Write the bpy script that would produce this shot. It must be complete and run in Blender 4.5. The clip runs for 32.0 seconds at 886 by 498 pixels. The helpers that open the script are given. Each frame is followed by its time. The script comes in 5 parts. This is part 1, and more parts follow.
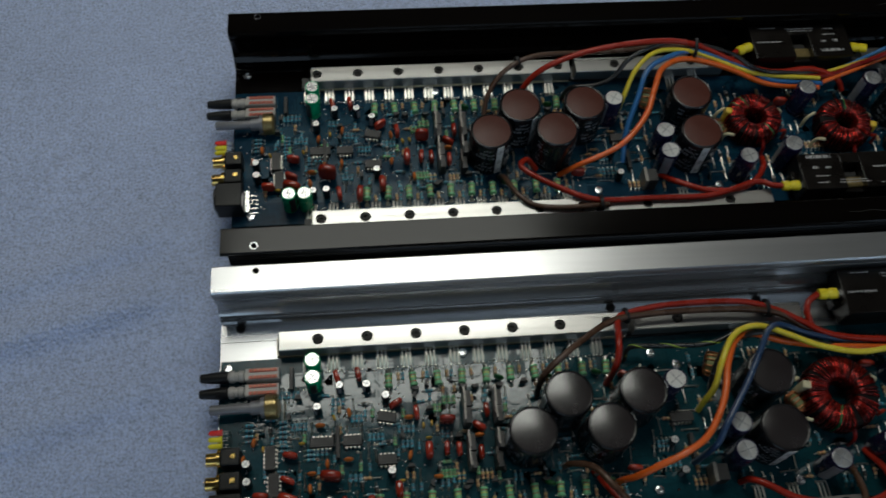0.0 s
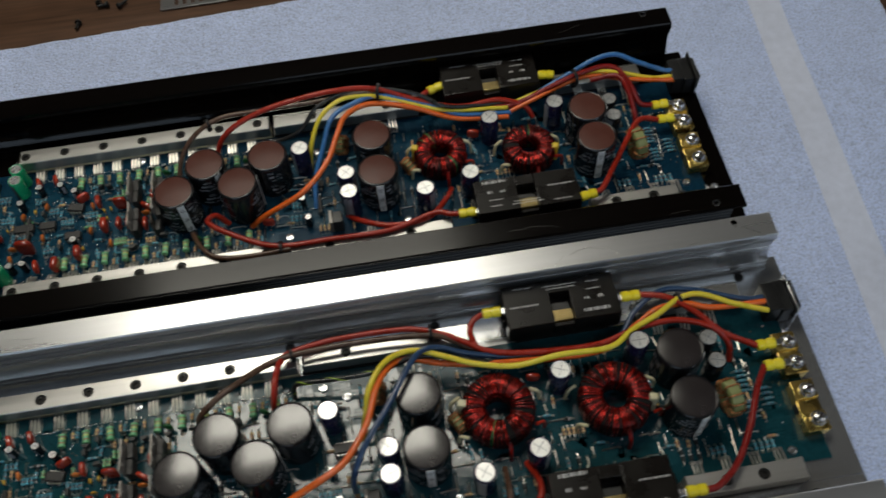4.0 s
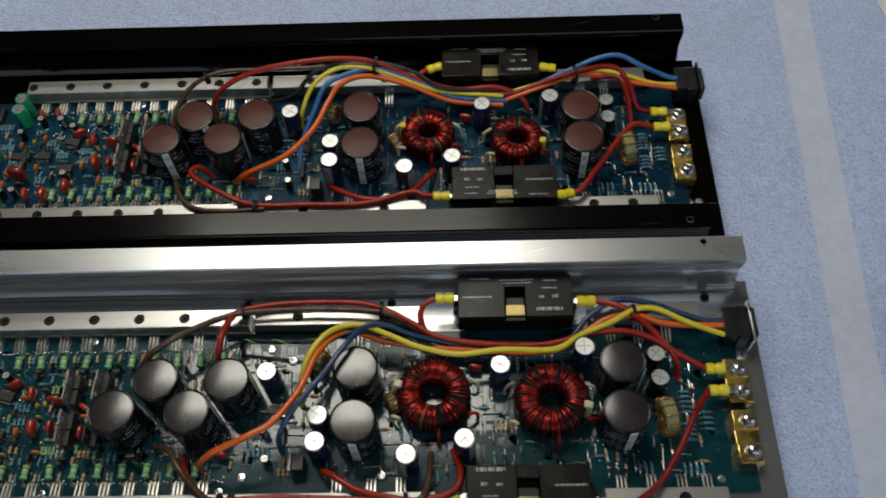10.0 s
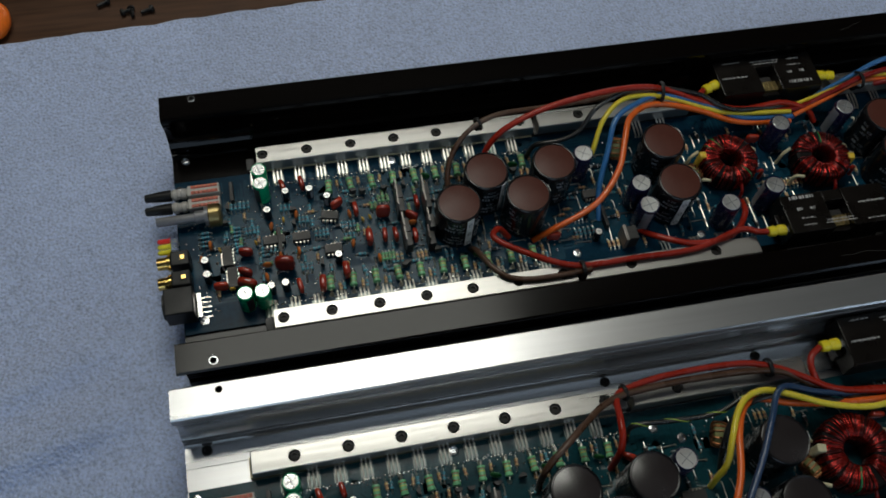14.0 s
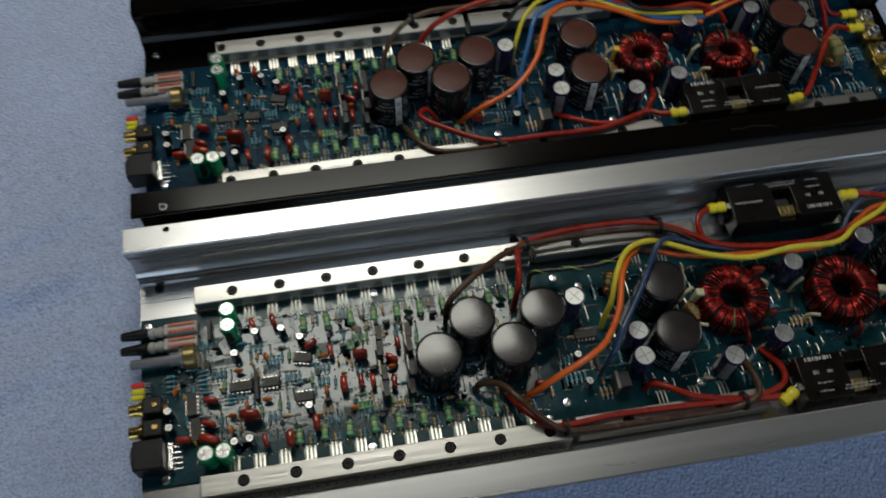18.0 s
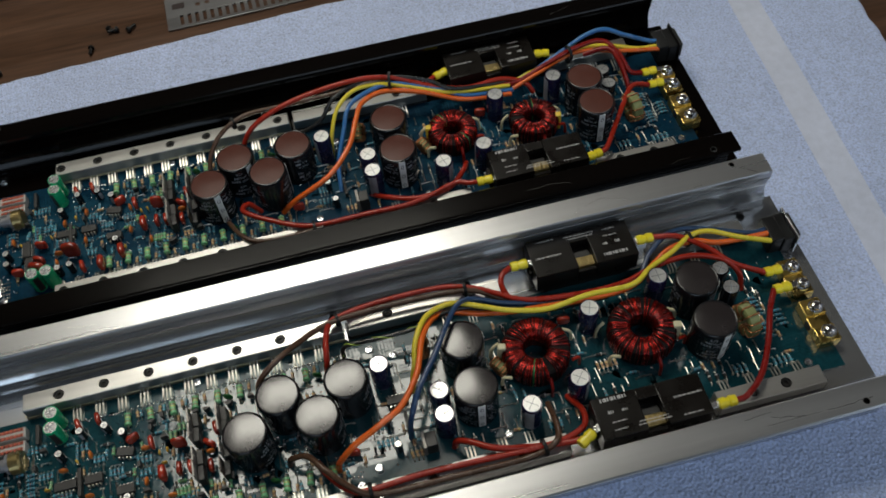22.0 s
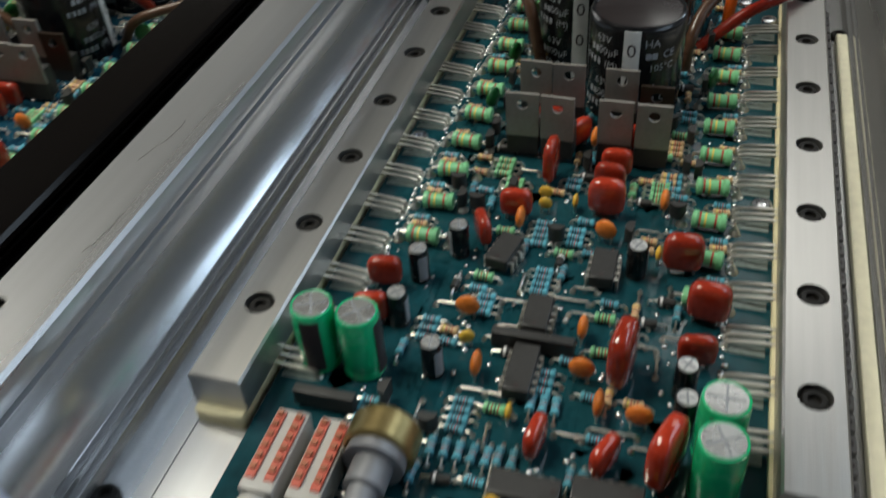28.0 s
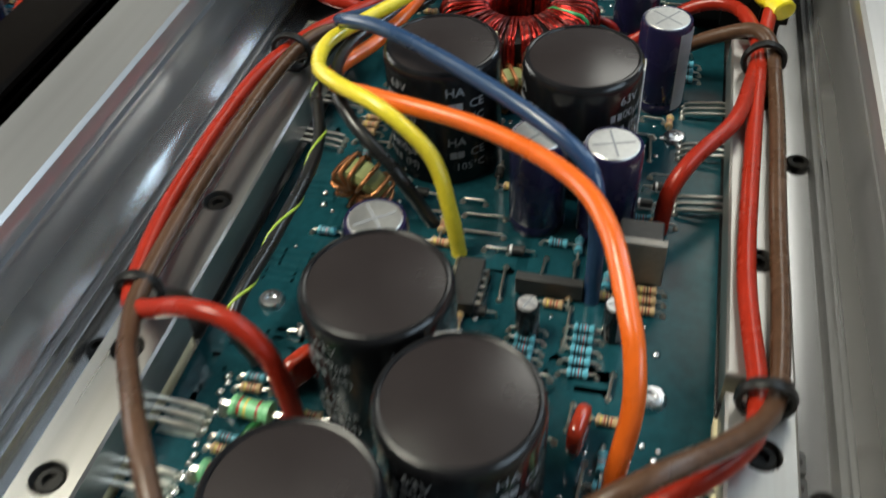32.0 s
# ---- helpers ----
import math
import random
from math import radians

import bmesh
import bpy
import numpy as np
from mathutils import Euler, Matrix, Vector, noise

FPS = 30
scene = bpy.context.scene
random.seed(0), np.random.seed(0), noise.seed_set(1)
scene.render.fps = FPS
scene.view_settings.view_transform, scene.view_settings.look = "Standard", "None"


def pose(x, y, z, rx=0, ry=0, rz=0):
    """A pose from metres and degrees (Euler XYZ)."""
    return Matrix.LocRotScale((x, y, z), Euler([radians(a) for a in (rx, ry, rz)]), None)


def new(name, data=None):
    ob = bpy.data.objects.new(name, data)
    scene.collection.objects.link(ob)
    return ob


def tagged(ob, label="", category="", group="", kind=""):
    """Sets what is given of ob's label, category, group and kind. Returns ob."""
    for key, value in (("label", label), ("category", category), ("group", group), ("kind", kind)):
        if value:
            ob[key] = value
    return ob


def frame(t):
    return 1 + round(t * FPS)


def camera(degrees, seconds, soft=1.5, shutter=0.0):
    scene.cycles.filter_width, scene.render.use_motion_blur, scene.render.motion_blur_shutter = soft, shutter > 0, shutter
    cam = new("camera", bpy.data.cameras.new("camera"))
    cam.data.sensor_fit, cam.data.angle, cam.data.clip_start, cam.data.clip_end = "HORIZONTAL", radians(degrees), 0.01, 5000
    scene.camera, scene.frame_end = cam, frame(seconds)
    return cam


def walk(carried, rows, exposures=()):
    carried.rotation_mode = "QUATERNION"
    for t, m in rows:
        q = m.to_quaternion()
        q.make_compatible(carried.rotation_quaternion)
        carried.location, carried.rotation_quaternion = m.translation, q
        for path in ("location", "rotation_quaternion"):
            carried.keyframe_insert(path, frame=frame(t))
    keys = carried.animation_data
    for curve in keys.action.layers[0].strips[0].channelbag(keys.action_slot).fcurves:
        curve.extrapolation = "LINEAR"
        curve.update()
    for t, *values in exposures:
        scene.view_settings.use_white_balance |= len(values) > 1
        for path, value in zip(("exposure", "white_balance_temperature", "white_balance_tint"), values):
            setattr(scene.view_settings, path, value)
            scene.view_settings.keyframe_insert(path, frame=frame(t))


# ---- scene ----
cam = camera(52.65, 32.0, soft=1.7, shutter=0.8)
PATH = [
    (0, 0.03833, -0.21674, 0.58822, 27.180, -2.634, -4.688),
    (0.5, 0.06614, -0.21902, 0.59769, 27.188, -1.668, -5.629),
    (1, 0.09740, -0.22903, 0.59739, 28.021, -0.646, -7.022),
    (1.5, 0.12323, -0.24021, 0.60249, 28.659, 0.205, -8.198),
    (2, 0.15378, -0.25006, 0.60878, 29.188, 0.913, -9.155),
    (2.5, 0.18256, -0.25485, 0.61153, 29.664, 1.390, -9.825),
    (3, 0.21290, -0.26793, 0.60394, 30.964, 1.823, -9.744),
    (3.5, 0.24730, -0.26149, 0.61165, 30.230, 2.051, -9.560),
    (4, 0.28221, -0.27391, 0.59736, 31.862, 2.075, -9.002),
    (4.5, 0.31610, -0.27329, 0.60008, 31.888, 1.982, -8.296),
    (6.5, 0.40290, -0.26569, 0.60460, 32.042, 3.859, -7.028),
    (7, 0.39339, -0.28246, 0.59759, 31.850, 2.640, -5.263),
    (7.5, 0.37780, -0.29208, 0.59103, 31.452, 1.427, -3.720),
    (8, 0.36598, -0.29044, 0.58924, 30.871, 1.471, -2.491),
    (8.5, 0.36479, -0.28656, 0.59181, 30.599, 1.753, -1.818),
    (9, 0.36450, -0.28359, 0.59368, 30.425, 1.776, -1.389),
    (9.5, 0.36420, -0.27939, 0.59780, 30.349, 1.974, -0.961),
    (10, 0.35548, -0.27551, 0.59970, 30.470, 1.844, -0.242),
    (10.5, 0.32669, -0.25781, 0.60235, 30.193, 1.466, 0.358),
    (11, 0.25574, -0.22109, 0.61089, 29.291, 1.356, -1.254),
    (11.5, 0.16144, -0.18967, 0.59977, 29.794, 0.875, -2.990),
    (12, 0.10194, -0.16250, 0.59152, 29.723, -0.607, -5.788),
    (12.5, 0.06432, -0.14697, 0.57926, 29.192, -2.042, -7.443),
    (13, 0.04229, -0.14290, 0.57083, 28.681, -2.692, -9.518),
    (13.5, 0.03123, -0.14371, 0.56741, 28.425, -3.065, -10.806),
    (14, 0.02748, -0.14865, 0.56746, 28.085, -3.410, -11.250),
    (14.5, 0.02797, -0.15773, 0.56719, 28.120, -3.574, -11.370),
    (16.5, 0.03092, -0.18619, 0.55575, 27.407, -3.441, -11.725),
    (17, 0.04905, -0.20467, 0.56238, 27.081, -2.964, -11.791),
    (17.5, 0.08497, -0.24925, 0.57430, 27.335, -1.701, -11.085),
    (18, 0.08703, -0.28063, 0.59000, 28.396, -1.054, -9.476),
    (18.5, 0.07575, -0.29449, 0.60315, 30.523, 0.113, -7.026),
    (19, 0.09398, -0.30888, 0.60483, 31.741, 1.491, -6.657),
    (19.5, 0.13736, -0.31835, 0.60416, 32.108, 2.952, -8.082),
    (20, 0.16842, -0.32802, 0.59746, 32.666, 3.277, -9.114),
    (20.5, 0.18090, -0.34709, 0.59811, 33.509, 3.569, -9.242),
    (21, 0.20848, -0.35505, 0.60387, 34.010, 3.920, -10.751),
    (21.5, 0.23294, -0.34612, 0.60499, 34.022, 3.680, -12.450),
    (22, 0.22820, -0.33777, 0.60735, 34.273, 3.304, -14.229),
    (22.5, 0.14714, -0.33581, 0.60120, 35.554, 2.436, -18.258),
    (23, -0.02725, -0.32251, 0.58012, 37.547, 0.308, -30.831),
    (23.5, -0.07919, -0.30337, 0.55052, 38.513, -0.863, -34.174),
    (24, -0.07208, -0.28009, 0.51770, 39.424, 0.390, -40.498),
    (24.5, -0.14763, -0.24221, 0.44997, 42.579, 3.744, -57.811),
    (25, -0.20996, -0.19925, 0.37172, 44.235, 1.643, -66.332),
    (25.5, -0.22070, -0.16806, 0.28530, 45.119, -0.375, -70.649),
    (27.5, -0.16202, -0.09998, 0.19468, 48.954, 2.550, -73.059),
    (28, -0.13666, -0.09656, 0.19617, 48.959, 3.405, -73.819),
    (28.5, -0.10952, -0.10109, 0.19657, 48.692, 3.957, -75.074),
    (29, -0.08706, -0.10024, 0.19674, 48.781, 3.892, -76.412),
    (29.5, -0.06553, -0.10071, 0.19425, 49.516, 4.140, -76.689),
    (30, -0.03755, -0.09978, 0.19400, 49.152, 3.898, -77.485),
    (30.5, -0.00474, -0.09886, 0.19012, 48.280, 3.323, -77.126),
    (31, 0.03556, -0.09528, 0.18777, 47.458, 2.649, -76.945),
    (31.5, 0.06037, -0.09732, 0.18536, 47.621, 2.510, -76.952),
    (32, 0.09086, -0.09966, 0.18952, 45.168, 2.655, -76.693),
]
# seconds, stops, kelvin, tint: the clip's camera adapts on its way
EXPOSURES = [(0.0, -1.17, 5950, 7), (2.0, -0.78, 6100, 9), (4.5, -0.52, 6390, 10), (10.0, -0.50, 6330, 10), (13.0, -1.06, 6050, 8), (17.0, -0.95, 6120, 8), (20.0, -0.70, 6270, 9), (22.0, -0.45, 6320, 10), (23.0, -0.46, 6170, 9),
             (25.0, 0.07, 5900, 9), (27.5, 0.37, 6280, 8), (29.0, 0.48, 6280, 8), (32.0, 0.95, 6450, 6)]
walk(cam, [(t, pose(x, y, z, rx, ry, rz)) for t, x, y, z, rx, ry, rz in PATH], EXPOSURES)

# ---- light: a hanging panel, and added fill lights in walls and ceiling of a closed, unseen room ----
U = 0.03175          # pitch of the clamp screws, the unit of the plan
LIFT = 1.2 * U + 0.006   # height of the plan's zero (top of the clamp bars) over the table
world = bpy.data.worlds.new("world")
world.use_nodes = True
scene.world = world
world.node_tree.nodes["Background"].inputs[0].default_value = (0.75, 0.85, 1.0, 1)
world.node_tree.nodes["Background"].inputs[1].default_value = 0.06


def area_lamp(name, at, size_x, size_y, watts, colour):
    lamp = bpy.data.lights.new(name, "AREA")
    lamp.shape, lamp.size, lamp.size_y, lamp.energy, lamp.color = "RECTANGLE", size_x, size_y, watts, colour
    ob = new(name, lamp)
    ob.location = at
    return ob


CEIL = 1.75
HANG = 1.32           # height of the hanging light over the table
area_lamp("hanging_lamp", (0.07, 0.63, HANG), 0.70, 0.58, 16.0, (1.0, 0.95, 0.81))
# unseen fill lamps in window openings, placed for what the metal sides reflect
for at, turn, size, watts, colour in (((1.5, 3.42, 0.75), (-90, 0, 0), (2.0, 1.1), 24.0, (1.0, 0.97, 0.92)),
                                      ((-0.9, -2.62, 0.80), (90, 0, 0), (1.9, 1.2), 19.0, (0.68, 0.84, 1.0)),
                                      ((2.70, -2.62, 1.00), (90, 0, 0), (1.1, 1.0), 19.0, (0.68, 0.84, 1.0)),
                                      ((3.32, 2.45, 0.75), (0, 90, 0), (0.8, 1.3), 4.5, (1.0, 0.95, 0.82))):
    fill_lamp = area_lamp("window_daylight", at, *size, watts, colour)
    fill_lamp.rotation_euler = [radians(a) for a in turn]
# two more unseen fills, overhead, that brighten bars and ledges
for cx, cy, sx, sy, watts, colour in ((0.75, -1.20, 1.6, 0.8, 10.0, (0.74, 0.87, 1.0)), (2.10, -0.50, 1.0, 0.8, 5.5, (1.0, 0.97, 0.90))):
    area_lamp("skylight_daylight", (cx, cy, CEIL - 0.005), sx, sy, watts, colour)


# ---- materials ----
def material(name, colour, rough=0.5, metal=0.0, spread=0.12, scale=40.0, bump=0.0, bump_scale=300.0, stretch=(1, 1, 1), coat=0.0, island=0.0, spec=0.5, through_light=0.0):
    m = bpy.data.materials.new(name)
    m.use_nodes = True
    nodes, links = m.node_tree.nodes, m.node_tree.links
    b = nodes["Principled BSDF"]
    b.inputs["Metallic"].default_value = metal
    b.inputs["Specular IOR Level"].default_value = spec
    b.inputs["Coat Weight"].default_value = coat
    b.inputs["Coat Roughness"].default_value = 0.08
    b.inputs["Transmission Weight"].default_value = through_light
    coords = nodes.new("ShaderNodeTexCoord")
    mapping = nodes.new("ShaderNodeMapping")
    mapping.inputs["Scale"].default_value = stretch
    links.new(coords.outputs["Object"], mapping.inputs["Vector"])
    wide, fine = nodes.new("ShaderNodeTexNoise"), nodes.new("ShaderNodeTexNoise")
    wide.inputs["Scale"].default_value, fine.inputs["Scale"].default_value = scale, scale * 9
    wide.inputs["Detail"].default_value = fine.inputs["Detail"].default_value = 4
    both = nodes.new("ShaderNodeMath")
    both.operation = "ADD"
    for n, t in enumerate((wide, fine)):
        links.new(mapping.outputs[0], t.inputs["Vector"])
        links.new(t.outputs[0], both.inputs[n])
    ramp = nodes.new("ShaderNodeMapRange")
    ramp.inputs["From Min"].default_value, ramp.inputs["From Max"].default_value = 0.65, 1.35
    ramp.inputs["To Min"].default_value, ramp.inputs["To Max"].default_value = 1 - spread, 1 + spread
    links.new(both.outputs[0], ramp.inputs["Value"])
    tint = nodes.new("ShaderNodeVectorMath")
    tint.operation = "SCALE"
    tint.inputs[0].default_value = colour
    links.new(ramp.outputs[0], tint.inputs["Scale"])
    last = tint.outputs[0]
    if island:
        info = nodes.new("ShaderNodeObjectInfo")
        rnd = nodes.new("ShaderNodeMapRange")
        rnd.inputs["To Min"].default_value, rnd.inputs["To Max"].default_value = 1 - island, 1 + island
        links.new(info.outputs["Random"], rnd.inputs["Value"])
        vary = nodes.new("ShaderNodeVectorMath")
        vary.operation = "SCALE"
        links.new(last, vary.inputs[0])
        links.new(rnd.outputs[0], vary.inputs["Scale"])
        last = vary.outputs[0]
    links.new(last, b.inputs["Base Color"])
    r = nodes.new("ShaderNodeMapRange")
    r.inputs["From Min"].default_value, r.inputs["From Max"].default_value = 0.3, 0.7
    r.inputs["To Min"].default_value, r.inputs["To Max"].default_value = max(rough * 0.75, 0.02), min(rough * 1.3, 1)
    links.new(wide.outputs[0], r.inputs["Value"])
    links.new(r.outputs[0], b.inputs["Roughness"])
    if bump:
        relief = nodes.new("ShaderNodeTexNoise")
        relief.inputs["Scale"].default_value, relief.inputs["Detail"].default_value = bump_scale, 5
        links.new(mapping.outputs[0], relief.inputs["Vector"])
        bm_node = nodes.new("ShaderNodeBump")
        bm_node.inputs["Strength"].default_value, bm_node.inputs["Distance"].default_value = bump, 0.001
        links.new(relief.outputs[0], bm_node.inputs["Height"])
        links.new(bm_node.outputs[0], b.inputs["Normal"])
    return m


ALU = material("brushed_aluminium", (0.45, 0.44, 0.42), 0.31, 0.9, 0.10, 30, 0.16, 260, (0.04, 1, 1))
ALU_CAST = material("satin_aluminium", (0.53, 0.53, 0.535), 0.25, 0.86, 0.08, 24, 0.03, 220, (0.04, 1, 1))
BLACK_ANOD = material("black_anodised", (0.0022, 0.0015, 0.0012), 0.14, 0.0, 0.3, 25, 0.02, 300, (0.06, 1, 1), spec=0.19)
BOARD = material("solder_mask", (0.0062, 0.041, 0.052), 0.21, 0.0, 0.35, 35, 0.05, 420, spec=0.20)
BOARD_DARK = material("blue_solder_mask", (0.005, 0.028, 0.053), 0.22, 0.0, 0.35, 35, 0.0, 120, spec=0.065)
TRACK_DARK = material("covered_blue_track", (0.008, 0.045, 0.075), 0.22, 0.0, 0.25, 60, spec=0.15)
TRACK = material("covered_track", (0.009, 0.050, 0.062), 0.09, 0.0, 0.25, 60, 0.05, 300, spec=0.6)
TIN = material("tinned_solder", (0.72, 0.72, 0.70), 0.22, 1.0, 0.15, 120, 0.3, 500)
LEAD = material("tinned_lead", (0.66, 0.64, 0.58), 0.32, 1.0, 0.1, 80)
STEEL = material("zinc_steel", (0.62, 0.63, 0.65), 0.25, 1.0, 0.1, 60)
BRASS = material("brass", (0.62, 0.44, 0.13), 0.28, 1.0, 0.15, 60, 0.1, 200)
GOLD = material("gold_plate", (0.75, 0.52, 0.16), 0.2, 1.0, 0.1, 60)
BLACK_STEEL = material("black_oxide_screw", (0.010, 0.009, 0.008), 0.45, 0.0, 0.3, 90, spec=0.25)
BLACK_PLASTIC = material("black_plastic", (0.009, 0.009, 0.009), 0.40, 0.0, 0.25, 60, 0.08, 400, spec=0.28)
FUSE_BLACK = material("moulded_black", (0.007, 0.0055, 0.0045), 0.30, 0.0, 0.25, 60, 0.08, 400, spec=0.22)
SLEEVE = material("black_sleeve", (0.008, 0.008, 0.009), 0.20, 0.0, 0.25, 50, spec=0.4)
SLEEVE_BLUE = material("violet_sleeve", (0.014, 0.012, 0.045), 0.25, 0.0, 0.25, 50, coat=0.2)
CAP_TOP = material("grey_cap_disc", (0.024, 0.019, 0.019), 0.22, 0.0, 0.08, 40, spec=0.85)
CAP_TOP_BROWN = material("brown_cap_disc", (0.080, 0.024, 0.016), 0.36, 0.0, 0.10, 40, spec=0.25)
CAN_TOP = material("aluminium_can_top", (0.66, 0.66, 0.65), 0.32, 0.9, 0.1, 80)
WHITE_PRINT = material("white_print", (0.72, 0.72, 0.70), 0.45)
DIM_PRINT = material("dim_grey_print", (0.46, 0.45, 0.44), 0.5)
LEAD_PAD = material("tinned_pad", (0.20, 0.235, 0.22), 0.30, 0.45, 0.25, 90, 0.1, 400)
GREY_PRINT = material("grey_print", (0.26, 0.27, 0.29), 0.45)
GREEN_SLEEVE = material("green_sleeve", (0.015, 0.42, 0.17), 0.25, 0.0, 0.15, 60, coat=0.3)
FILM_RED = material("dipped_red_film", (0.33, 0.030, 0.012), 0.16, 0.0, 0.25, 90, 0.05, 200, coat=0.5, island=0.3)
ORANGE_DISC = material("orange_ceramic", (0.62, 0.17, 0.025), 0.35, 0.0, 0.15, 90, island=0.2)
YELLOW_BEAD = material("yellow_bead", (0.68, 0.42, 0.05), 0.35, 0.0, 0.15, 90, island=0.15)
RES_GREEN = material("green_resistor", (0.20, 0.52, 0.25), 0.35, 0.0, 0.12, 90, island=0.12)
RES_BLUE = material("blue_resistor", (0.10, 0.36, 0.46), 0.35, 0.0, 0.15, 90, island=0.25)
RES_TAN = material("tan_resistor", (0.55, 0.38, 0.20), 0.4, 0.0, 0.15, 90, island=0.25)
BAND_RED = material("red_band", (0.36, 0.05, 0.03), 0.4)
BAND_DARK = material("dark_band", (0.03, 0.02, 0.02), 0.4)
BAND_YELLOW = material("yellow_band", (0.75, 0.60, 0.12), 0.4)
BEAD_GREEN = material("dark_green_bead", (0.012, 0.10, 0.022), 0.3, 0.0, 0.2, 90)
EPOXY = material("dark_epoxy", (0.022, 0.021, 0.020), 0.5, 0.0, 0.2, 90, 0.1, 500)
TAB = material("transistor_tab", (0.27, 0.25, 0.225), 0.42, 0.4, 0.12, 90)
# the same tab in shade, the darkness put into its colour
TAB_SHADED = material("varnished_brown_tab", (0.030, 0.018, 0.011), 0.40, 0.2, 0.2, 90)
TAB_BODY = material("power_transistor_epoxy", (0.035, 0.036, 0.036), 0.5, 0.0, 0.2, 90, 0.1, 500)
CORE = material("ferrite_core", (0.005, 0.004, 0.004), 0.7, spec=0.2)
ENAMEL = material("red_enamel_wire", (0.32, 0.014, 0.008), 0.22, 0.8, 0.35, 160, coat=0.15)
ENAMEL_DARK = material("dark_red_enamel_wire", (0.10, 0.010, 0.008), 0.22, 0.7, 0.3, 160, coat=0.1)
ENAMEL_GREEN = material("green_enamel_wire", (0.02, 0.20, 0.06), 0.22, 0.2, 0.3, 160, coat=0.4)
COPPER_DULL = material("dull_copper_wire", (0.40, 0.17, 0.07), 0.3, 0.8, 0.2, 160)
CORE_YELLOW = material("yellow_green_core", (0.22, 0.24, 0.09), 0.45)
TIE_CREAM = material("cream_tape", (0.66, 0.60, 0.38), 0.5)
TAPE_YELLOW = material("yellow_tape", (0.75, 0.52, 0.04), 0.5)
W_RED = material("red_wire", (0.31, 0.020, 0.008), 0.28, 0.0, 0.2, 60, spec=0.35)
W_DKRED = material("dark_red_wire", (0.20, 0.008, 0.005), 0.28, 0.0, 0.2, 60, spec=0.35)
W_BROWN = material("brown_wire", (0.078, 0.040, 0.023), 0.28, 0.0, 0.3, 60, spec=0.4)
W_YELLOW = material("yellow_wire", (0.72, 0.58, 0.035), 0.3, 0.0, 0.12, 60, coat=0.2)
W_ORANGE = material("orange_wire", (0.72, 0.125, 0.012), 0.3, 0.0, 0.12, 60, coat=0.2)
W_BLUE = material("blue_wire", (0.018, 0.048, 0.115), 0.3, 0.0, 0.15, 60, coat=0.2)
W_LTBLUE = material("light_blue_wire", (0.03, 0.14, 0.36), 0.3, 0.0, 0.15, 60, coat=0.2)
W_BLACK = material("black_wire", (0.012, 0.012, 0.012), 0.3, 0.0, 0.3, 60, coat=0.2)
W_STRIPE = material("green_stripe", (0.35, 0.50, 0.06), 0.35)
CRIMP = material("yellow_crimp_sleeve", (0.80, 0.66, 0.02), 0.35, 0.0, 0.12, 60, coat=0.2)
CREAM = material("cream_strip", (0.74, 0.71, 0.56), 0.45)
SWITCH_RED = material("red_switch_frame", (0.52, 0.10, 0.06), 0.4)
CONTACT = material("dull_contact", (0.30, 0.12, 0.07), 0.4, 0.6)
SWITCH_WHITE = material("clear_white_plastic", (0.42, 0.40, 0.37), 0.35)
POT_METAL = material("tarnished_can", (0.34, 0.26, 0.11), 0.32, 0.85, 0.25, 60)
POT_GREY = material("grey_shaft", (0.20, 0.20, 0.21), 0.4, 0.3, 0.12, 60)
LED_RED = material("red_lens", (0.75, 0.035, 0.03), 0.2, coat=0.3)
LED_YELLOW = material("yellow_lens", (0.80, 0.72, 0.03), 0.2, coat=0.3)
WOOD = material("dark_walnut_top", (0.070, 0.034, 0.018), 0.38, 0.0, 0.55, 9, 0.15, 60, (0.25, 3.0, 1), spec=0.4)
PLATE = material("bare_plate", (0.20, 0.20, 0.205), 0.45, 1.0, 0.1, 30, 0.05, 200, (0.1, 1, 1))
CLAMP_ORANGE = material("orange_plastic", (0.85, 0.17, 0.01), 0.35, 0.0, 0.15, 50)
WALL_PAINT = material("wall_paint", (0.20, 0.195, 0.19), 0.8, 0.0, 0.05, 3, 0.1, 80)
CEIL_PAINT = material("ceiling_paint", (0.08, 0.078, 0.075), 0.9, 0.0, 0.05, 3, 0.1, 80)
CARPET = material("floor_carpet", (0.07, 0.06, 0.05), 0.95, 0.0, 0.3, 20, 0.3, 200)
WHITE_PAPER = material("white_paper", (0.75, 0.75, 0.74), 0.6)


